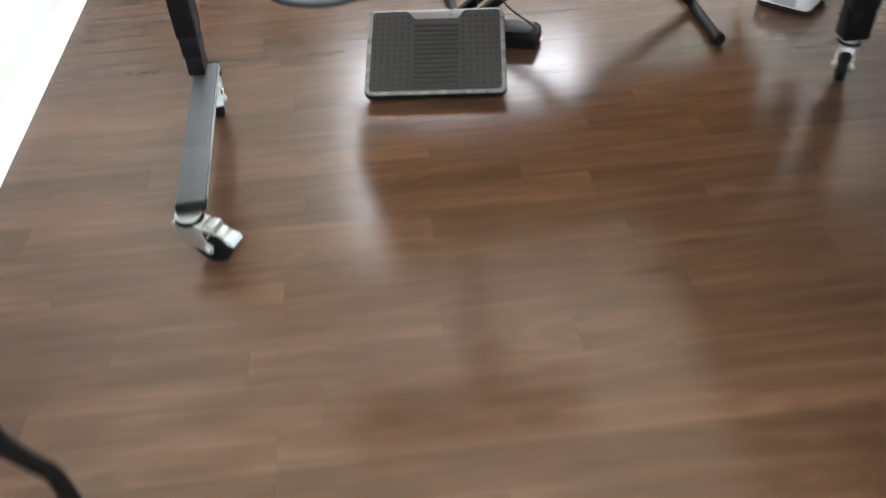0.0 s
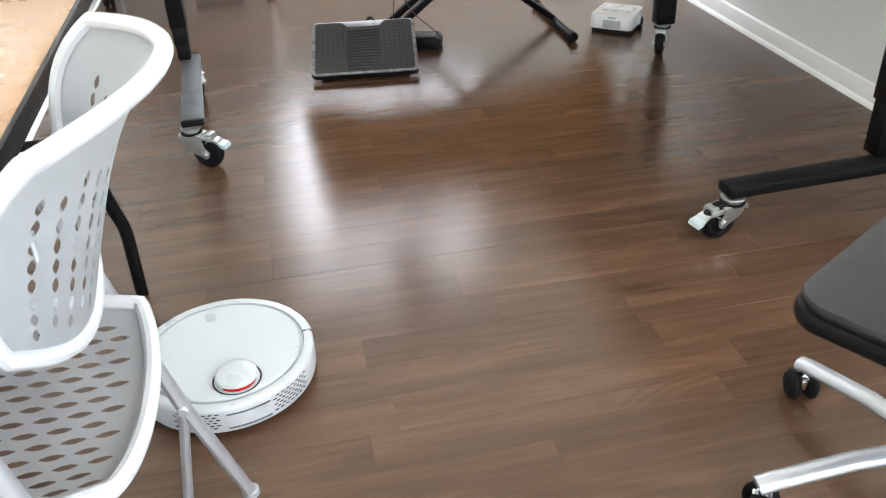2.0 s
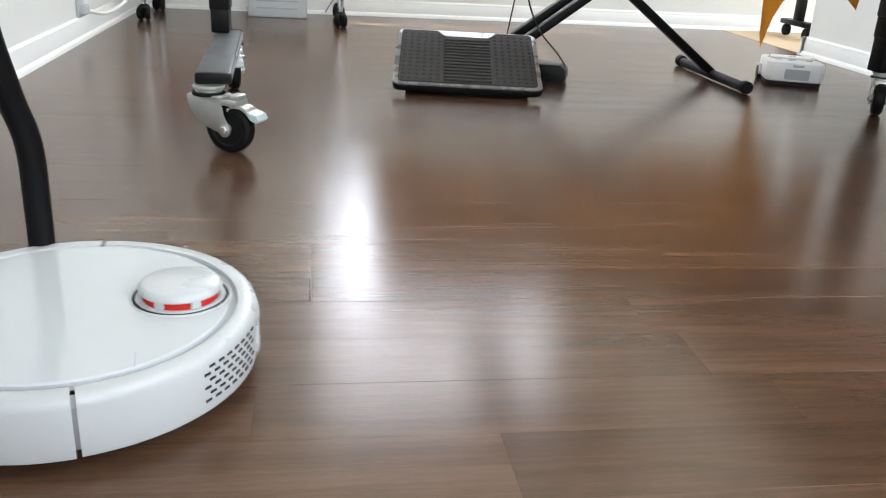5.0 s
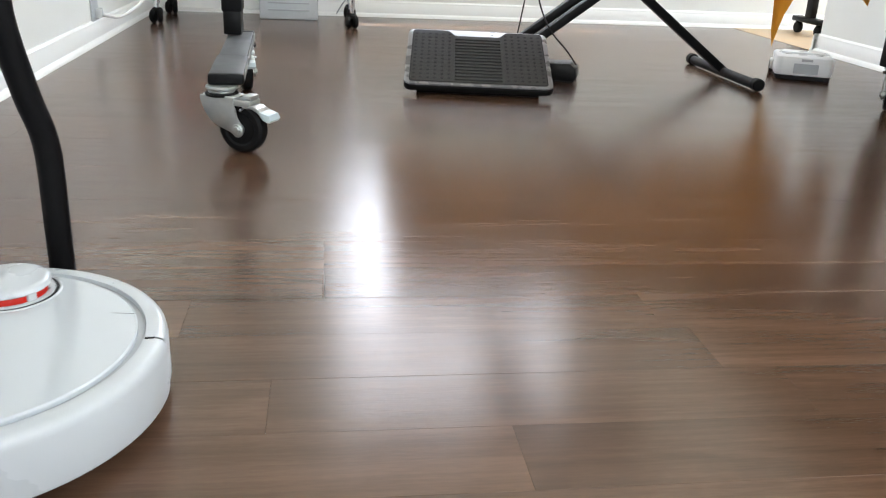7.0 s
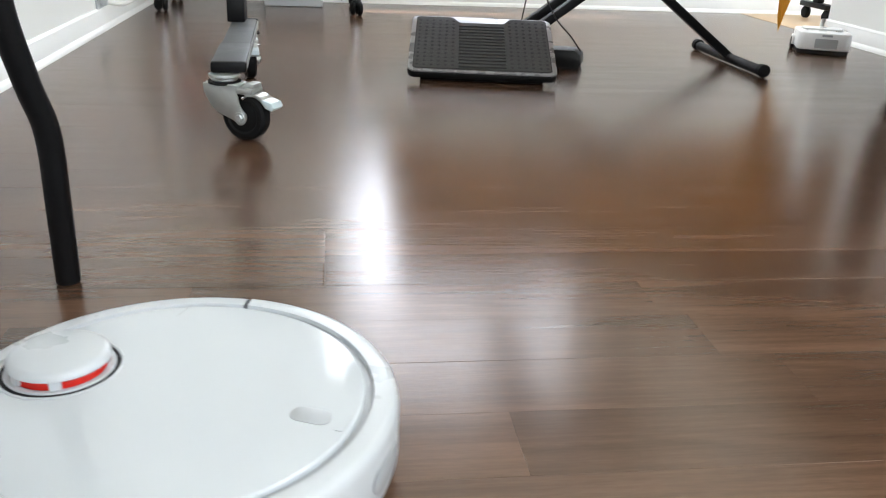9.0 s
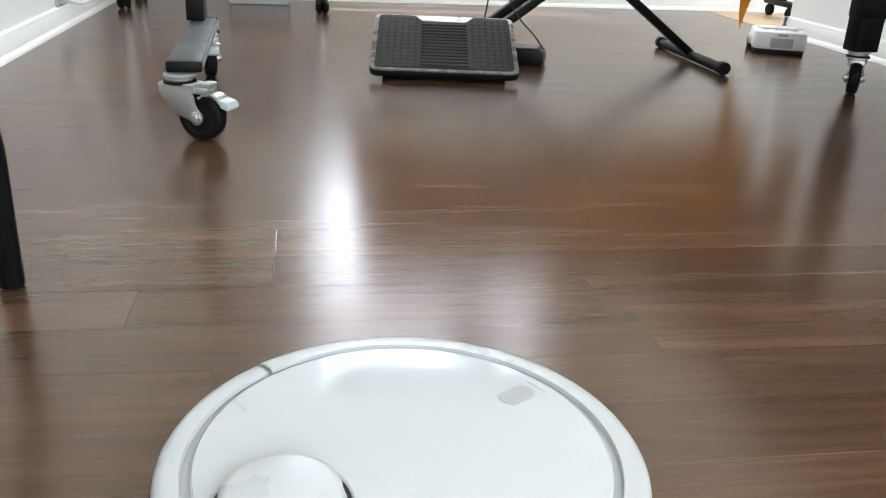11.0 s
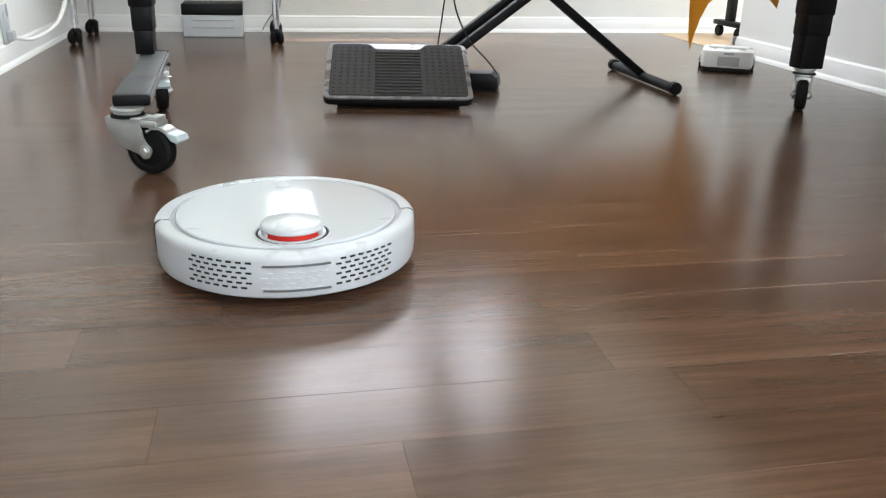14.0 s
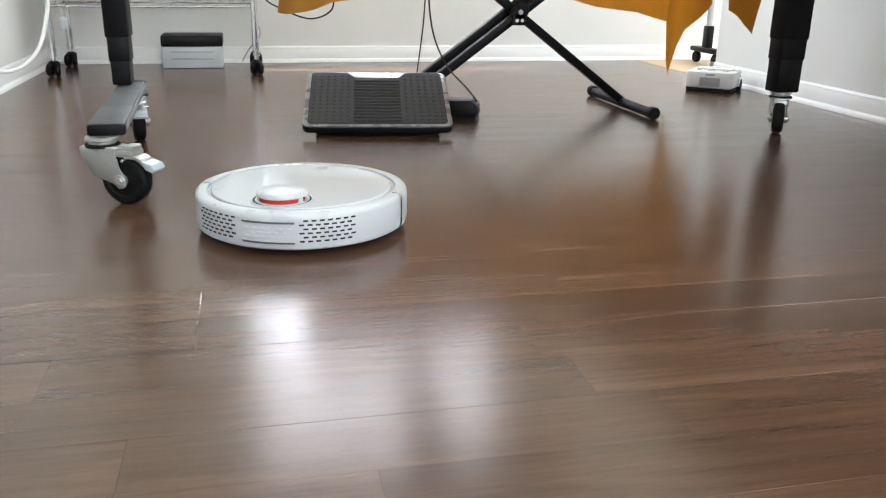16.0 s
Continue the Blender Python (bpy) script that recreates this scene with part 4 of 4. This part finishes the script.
part("screw", cyl(0.005, 0.07, 0, 0, 0, 10, 0.001, pose(-0.02, 0.02, 0.012, 0, 90)), CHROME, wr)
mb = thing("metal_box", "small grey metal box at the end of the shelf", "box", m=pose(0.045, 3.50, 0.282, 0, 0, 3))
part("body", box(0.075, 0.10, 0.036, 0, 0, 0, 0.003), GREY_PLASTIC, mb)
part("lid", box(0.078, 0.103, 0.010, 0, 0, 0.0355, 0.003), ZINC, mb)
gun = thing("glue_gun", "dark tool lying on the wire shelf", "hand tool", m=pose(-0.30, 3.42, 0.283, 0, 0, 12))
part("barrel", cyl(0.014, 0.11, 0, 0, 0, 14, 0.004, pose(-0.05, 0, 0.016, 0, 90)), DARK_PLASTIC, gun)
part("grip", box(0.024, 0.07, 0.022, -0.02, 0.04, 0.002, 0.006), BLACK_PLASTIC, gun)


def bin_box(x, y, w, d, h, mat, label):
    b = thing("storage_bin", label, "storage bin", m=pose(x, y, 0.4615))
    bm = bmesh.new()
    add(bm, box(w, d, 0.004, 0, 0, 0, 0.001))
    for sx, sy, lw, ld in ((-1, 0, 0.004, d), (1, 0, 0.004, d), (0, -1, w, 0.004), (0, 1, w, 0.004)):
        add(bm, box(lw, ld, h, sx * (w / 2 - 0.002), sy * (d / 2 - 0.002), 0.001, 0.001))
    part("tub", bm, mat, b)
    part("label_plate", box(w * 0.4, 0.003, h * 0.35, 0.01, -d / 2 - 0.001, h * 0.2, 0.001), GREY_PLASTIC, b)
    part("rim", tube([(sx * w / 2, sy * d / 2, h) for sx, sy in ((-1, -1), (1, -1), (1, 1), (-1, 1))], 0.005, 8, closed=True), mat, b)


bin_box(-0.47, 3.46, 0.26, 0.28, 0.11, material("lavender_bin", (0.42, 0.44, 0.52), 0.4, vary=0.05), "pale blue-grey plastic bin on the upper shelf")
bin_box(-0.16, 3.46, 0.20, 0.26, 0.05, DARK_PLASTIC, "low dark tray of parts on the upper shelf")
bottle = thing("roll_of_tape", "white roll standing on the upper shelf", "tape roll", m=pose(0.045, 3.44, 0.4615))
part("roll", lathe([(0.022, 0), (0.045, 0.002), (0.045, 0.046), (0.022, 0.048), (0.022, 0)], 28), WHITE_SATIN, bottle)
part("core", lathe([(0.0215, 0.001), (0.018, 0.001), (0.018, 0.047), (0.0215, 0.047)], 28), TABLE_WOOD, bottle)


# ---- cables and small electrics ----
def cord(name, pts, r, mat, label, category="cable"):
    return tagged(part(name, tube(smooth_points(pts, 8), r, 8), mat), label, category)


cord("white_power_cable", [(-0.712, 2.79, 0.085), (-0.66, 2.88, 0.070), (-0.61, 2.99, 0.115), (-0.585, 3.08, 0.22), (-0.578, 3.14, 0.36), (-0.60, 3.20, 0.55), (-0.605, 3.26, 0.85), (-0.60, 3.28, 1.25)], 0.0065, CABLE_WHITE, "thick white power cable running up beside the trolley")
sock = thing("wall_socket", "white wall socket plate with the cable plugged in", "socket", m=pose(-0.719, 2.775, 0.085))
part("plate", box(0.006, 0.075, 0.115, 0.003, 0, -0.02, 0.002), WHITE_SATIN, sock)
part("plug", box(0.022, 0.03, 0.03, 0.014, 0.01, -0.012, 0.005), WHITE_SATIN, sock)
bp = thing("wall_plug", "navy blue plug-in device on the side wall", "plug", m=pose(-0.7195, 2.80, 0.315))
part("body", box(0.040, 0.062, 0.034, 0.020, 0, 0, 0.008), NAVY, bp)
part("prong_plate", box(0.004, 0.05, 0.03, 0.0022, 0, 0.002, 0.001), WHITE_SATIN, bp)
cord("thin_cable", [(-0.70, 2.82, 0.347), (-0.705, 2.85, 0.45), (-0.70, 2.88, 0.62), (-0.71, 2.86, 0.95)], 0.0022, CABLE_BLACK, "thin dark cable rising along the wall")
tagp = thing("cable_plug", "white plug hanging on the trolley post", "plug", m=pose(-0.575, 3.285, 0.165))
part("body", box(0.022, 0.016, 0.045, 0, 0, 0, 0.004), WHITE_SATIN, tagp)
part("cord", tube(smooth_points([(0, 0, 0.045), (-0.01, -0.006, 0.10), (-0.03, 0.0, 0.2)], 6), 0.002, 6), CABLE_WHITE, tagp)
cord("grey_cable", [(0.04, 3.60, 0.02), (0.07, 3.58, 0.07), (0.115, 3.52, 0.13), (0.10, 3.48, 0.22), (0.11, 3.45, 0.40)], 0.003, GREY_PLASTIC, "grey cable from the low box up the trolley")
pedal = thing("foot_pedal", "black rubber-soled foot pedal with a thin cable", "pedal", m=pose(0.632, 2.285, 0, 0, 0, -22))
part("housing", prism([(-0.07, 0), (0.062, 0), (0.070, 0.012), (0.066, 0.038), (0.050, 0.050), (-0.07, 0.046)], -0.038, 0.038, 0.004, pose(0, 0, 0.002, 90)), BLACK_PLASTIC, pedal)
part("sole", box(0.134, 0.078, 0.004, -0.003, 0, 0, 0.001), RUBBER, pedal)
cord("pedal_cable", [(0.690, 2.262, 0.046), (0.655, 2.24, 0.085), (0.592, 2.22, 0.15), (0.538, 2.16, 0.25), (0.508, 2.08, 0.40), (0.495, 2.02, 0.62)], 0.0022, CABLE_BLACK, "thin black pedal cable rising to the desk")
cord("thin_cable", [(0.515, 2.33, 0.012), (0.522, 2.30, 0.10), (0.526, 2.22, 0.26), (0.512, 2.10, 0.40), (0.53, 2.02, 0.62)], 0.0020, CABLE_BLACK, "thin black cable hanging behind the footrest")
cord("looped_cable", [(0.10, 2.72, 0.57), (0.07, 2.71, 0.45), (0.115, 2.70, 0.315), (0.185, 2.70, 0.268), (0.26, 2.70, 0.243), (0.32, 2.70, 0.262), (0.335, 2.70, 0.305), (0.31, 2.70, 0.42), (0.33, 2.62, 0.57)], 0.0026, CABLE_BLACK, "black cable looping down behind the cloth")
cord("tray_cable", [(0.22, 1.55, 0.613), (0.24, 1.70, 0.56), (0.34, 1.86, 0.57), (0.43, 2.0, 0.66)], 0.0024, CABLE_BLACK, "black cable looping under the keyboard tray")

rng = random.Random(11)
nest = thing("cable_nest", "tangle of black cables tied under the desk", "cables")
for k in range(8):
    ax, bx = rng.uniform(0.85, 1.15), rng.uniform(1.36, 1.40)
    y = rng.uniform(1.86, 1.93)
    za, zb, sag = rng.uniform(0.60, 0.72), rng.uniform(0.52, 0.66), rng.uniform(0.01, 0.11)
    mid = ((ax + bx) / 2 + rng.uniform(-0.08, 0.08), y + rng.uniform(-0.03, 0.03), min(za, zb) - sag)
    part("cable", tube(smooth_points([(ax, y, za), ((ax + mid[0]) / 2, y, (za + mid[2]) / 2 - 0.03), mid, ((bx + mid[0]) / 2, y, (zb + mid[2]) / 2 - 0.03), (bx, y, zb)], 6), rng.uniform(0.0020, 0.0034), 7), CABLE_BLACK, nest)
for k in range(20):
    ax, bx = rng.uniform(1.42, 1.50), rng.uniform(1.50, 1.72)
    ya, yb = rng.uniform(1.74, 1.86), rng.uniform(1.25, 1.72)
    za, zb, sag = rng.uniform(0.56, 0.72), rng.uniform(0.58, 0.69), rng.uniform(0.02, 0.12)
    mid = ((ax + bx) / 2 + rng.uniform(-0.04, 0.06), (ya + yb) / 2, min(za, zb) - sag)
    part("cable", tube(smooth_points([(ax, ya, za), ((ax + mid[0]) / 2, (ya + mid[1]) / 2, (za + mid[2]) / 2 - 0.02), mid, ((bx + mid[0]) / 2, (yb + mid[1]) / 2, (zb + mid[2]) / 2 - 0.03), (bx, yb, zb)], 6), rng.uniform(0.0018, 0.0030), 7), CABLE_BLACK if k % 4 else GREY_PLASTIC, nest)
for x, y, z, w, d, h2, lab in ((1.365, 1.895, 0.50, 0.075, 0.05, 0.15, "black power brick strapped to the desk column"), (1.030, 1.93, 0.385, 0.036, 0.028, 0.085, "black inline adapter hanging on its cable"), (1.50, 1.62, 0.52, 0.05, 0.04, 0.15, "black power strip end hanging in the cables")):
    ad = thing("power_adapter", lab, "power adapter", "adapters under the desk", pose(x, y, z))
    part("body", box(w, d, h2, 0, 0, 0, 0.008), BLACK_PLASTIC, ad)
    part("cord", tube(smooth_points([(0, 0, h2 - 0.004), (0.005, 0.01, h2 + 0.06), (-0.005, 0.0, DESK_Z - 0.035 - z)], 6), 0.0035, 8), CABLE_BLACK, ad)
    part("strain_relief", cyl(0.006, 0.02, 0, 0, h2 - 0.002, 10, 0.001), RUBBER, ad)
for x, y, a in ((1.10, 1.06, 10), (1.13, 0.88, -20)):
    cl = thing("binder_clip", "black binder clip hanging from the desk edge", "clip", "clips on the desk edge", pose(x, y, DESK_Z - 0.031, 0, 0, a))
    for s in (-1, 1):
        part("jaw", box(0.010, 0.003, 0.055, 0, s * 0.004, -0.057, 0.001, 1, pose(0, 0, 0, s * 9)), BLACK_METAL, cl)
    part("hook", box(0.012, 0.016, 0.010, 0, 0, -0.009, 0.003), BLACK_METAL, cl)
for x, y in ((1.33, 1.00), (1.47, 0.98)):
    lamp = thing("hanging_tag", "white plastic piece hanging on a cord from the desk", "hanging item", "white pieces under the desk", pose(x, y, 0.555))
    part("body", lathe([(0, 0), (0.022, 0.004), (0.024, 0.018), (0.014, 0.05), (0.009, 0.075), (0, 0.077)], 16), WHITE_SATIN, lamp)
    part("cord", tube(smooth_points([(0, 0, 0.075), (0.004, 0, 0.14), (0, 0, DESK_Z - 0.029 - 0.555)], 6), 0.0025, 6), CABLE_WHITE, lamp)
for k, y in enumerate((0.93, 1.0, 1.06)):
    ck = thing("desk_clamp", "chrome thumbscrew clamp under the desk edge", "clamp", "clamps under the desk edge", pose(1.20 + 0.05 * k, y, DESK_Z - 0.10))
    part("screw", cyl(0.006, 0.072, 0, 0, 0, 10, 0.001), CHROME, ck)
    part("knob", cyl(0.014, 0.008, 0, 0, 0, 16, 0.002), CHROME, ck)
    part("knob", cyl(0.012, 0.006, 0, 0, 0.016, 16, 0.002), CHROME, ck)

# a stand in the next room
st = thing("rolling_stand", "grey pole stand with a black caster foot", "stand", m=pose(2.10, 3.52, 0))
part("pole", tube([(0, 0, 0.05), (0, 0, 1.1)], 0.014, 14), SILVER_PAINT, st)
part("foot", add(box(0.05, 0.22, 0.022, 0, 0, 0.052, 0.006), box(0.030, 0.05, 0.10, 0.0, 0.0, 0.07, 0.006)), BLACK_PLASTIC, st)
for y in (-0.085, 0.085):
    part("wheel", cyl(0.026, 0.022, 0, 0, -0.011, 20, 0.004, pose(0, y, 0.026, 0, 90)), RUBBER, st)
tb = thing("power_board", "white gadget standing on the wooden table", "gadget", m=pose(-0.45, 0.74, 0.7225))
part("body", box(0.09, 0.05, 0.10, 0, 0, 0, 0.006), WHITE_SATIN, tb)
for k in range(3):
    part("socket_hole", cyl(0.010, 0.003, 0, 0, 0, 14, 0, pose(0.0455, 0, 0.02 + k * 0.03, 0, 90)), DARK_PLASTIC, tb)


# ---- the floor, strip by strip ----
def floor_boards():
    base = part("floor", box(X1 - X0, Y1 - Y0, 0.04, (X0 + X1) / 2, (Y0 + Y1) / 2, -0.052, bevel=0), HOLE, smooth=False, kind="structure", label="dark walnut two-strip laminate floor")
    W = 0.090
    rnd = random.Random(5)
    known = {0: (-0.004, 1.20), 1: (-0.004, 1.20), -1: (0.94,), -3: (0.455,), -5: (0.742,), 13: (0.0,)}
    k = math.floor((Y0 - 0.838) / W)
    while 0.838 + k * W < Y1:
        c, d = max(0.838 + k * W, Y0), min(0.838 + (k + 1) * W, Y1)
        cuts = list(known.get(k, (rnd.uniform(X0 + 0.1, X0 + 0.9),)))
        while cuts[0] - X0 > 0.75:
            cuts.insert(0, cuts[0] - rnd.uniform(0.42, 0.72))
        while X1 - cuts[-1] > 0.75:
            cuts.append(cuts[-1] + rnd.uniform(0.42, 0.72))
        ends = [X0] + [q for q in cuts if X0 + 0.05 < q < X1 - 0.05] + [X1]
        for a, b in zip(ends, ends[1:]):
            # the click joint runs along every second strip; the printed joint between has no groove
            low, high, end = (0.0003, 0.00004, 0.00006) if k % 2 == 0 else (0.00004, 0.0003, 0.00006)
            if k in (0, 1):
                low, high, end = (0.0007, 0.00004, 0.0018) if k == 0 else (0.00004, 0.0003, 0.0018)
            g, lo = 0.00006, -0.012
            v = [(a + g, c + g, lo), (b - g, c + g, lo), (b - g, d - g, lo), (a + g, d - g, lo),
                 (a + g, c + g, -low), (b - g, c + g, -low), (b - g, d - g, -high), (a + g, d - g, -high),
                 (a + g + end, c + g + low, 0), (b - g - end, c + g + low, 0), (b - g - end, d - g - high, 0), (a + g + end, d - g - high, 0)]
            f = [(8, 9, 10, 11)]
            for i in range(4):
                q = (i + 1) % 4
                f += [(i, q, 4 + q, 4 + i), (4 + i, 4 + q, 8 + q, 8 + i)]
            me = bpy.data.meshes.new("plank")
            me.from_pydata(v, [], f)
            me.materials.append(WALNUT)
            ob = new("plank", me)
            ob.parent = base
        k += 1


floor_boards()


def motions():
    rows = [(0, 0.035, 0.54, 187), (0.5, -0.032, 0.533, 187), (1, -0.096, 0.525, 183), (1.5, -0.090, 0.532, 143), (2, -0.100, 0.523, 104), (2.5, -0.103, 0.595, 93), (3, -0.093, 0.659, 95), (3.5, -0.101, 0.698, 123), (4, -0.099, 0.692, 165), (4.6, -0.16, 0.70, 178), (5.4, -0.27, 0.69, 205), (6.5, -0.306, 0.670, 252), (7, -0.305, 0.616, 264), (7.5, -0.302, 0.586, 305), (8, -0.293, 0.582, 332), (8.5, -0.203, 0.547, 338), (9.4, -0.04, 0.48, 338), (10.2, 0.095, 0.425, 350), (11, 0.103, 0.423, 393), (11.5, 0.100, 0.423, 439), (12, 0.101, 0.482, 451), (12.5, 0.097, 0.613, 452), (13, 0.090, 0.751, 452), (13.5, 0.083, 0.890, 452), (14, 0.077, 1.028, 452), (14.5, 0.074, 1.097, 452), (15, 0.075, 1.127, 436), (15.5, 0.108, 1.220, 428), (16, 0.144, 1.295, 429)]
    walk(vacuum, [(t, pose(x, y, 0, 0, 0, a)) for t, x, y, a in rows])
    rows = [(0, 1.43, 2.32, -45), (1, 1.424, 2.31, -45), (1.5, 1.408, 2.29, -44), (2, 1.349, 2.204, -40), (2.5, 1.3165, 2.15, -38), (3.0, 1.3345, 2.1675, -31), (3.5, 1.334, 2.164, -26), (4, 1.336, 2.162, -18), (5.2, 1.42, 2.33, -20), (6.5, 1.474, 2.46, -21), (7, 1.42, 2.342, -24), (7.5, 1.406, 2.306, -23), (8, 1.446, 2.351, -23), (8.5, 1.553, 2.476, -22), (9.5, 1.60, 2.60, -23), (11, 1.551, 2.524, -23), (12, 1.631, 2.71, -20), (12.5, 1.613, 2.665, -24), (13.5, 1.554, 2.543, -25), (14.5, 1.562, 2.563, -36), (16, 1.631, 2.66, -42)]
    out = []
    for t, x, y, a in rows:
        r = radians(a)
        out.append((t, pose(x - 0.0825 * math.sin(r), y + 0.0825 * math.cos(r), 0, 0, 0, a)))
    walk(mop, out)


motions()
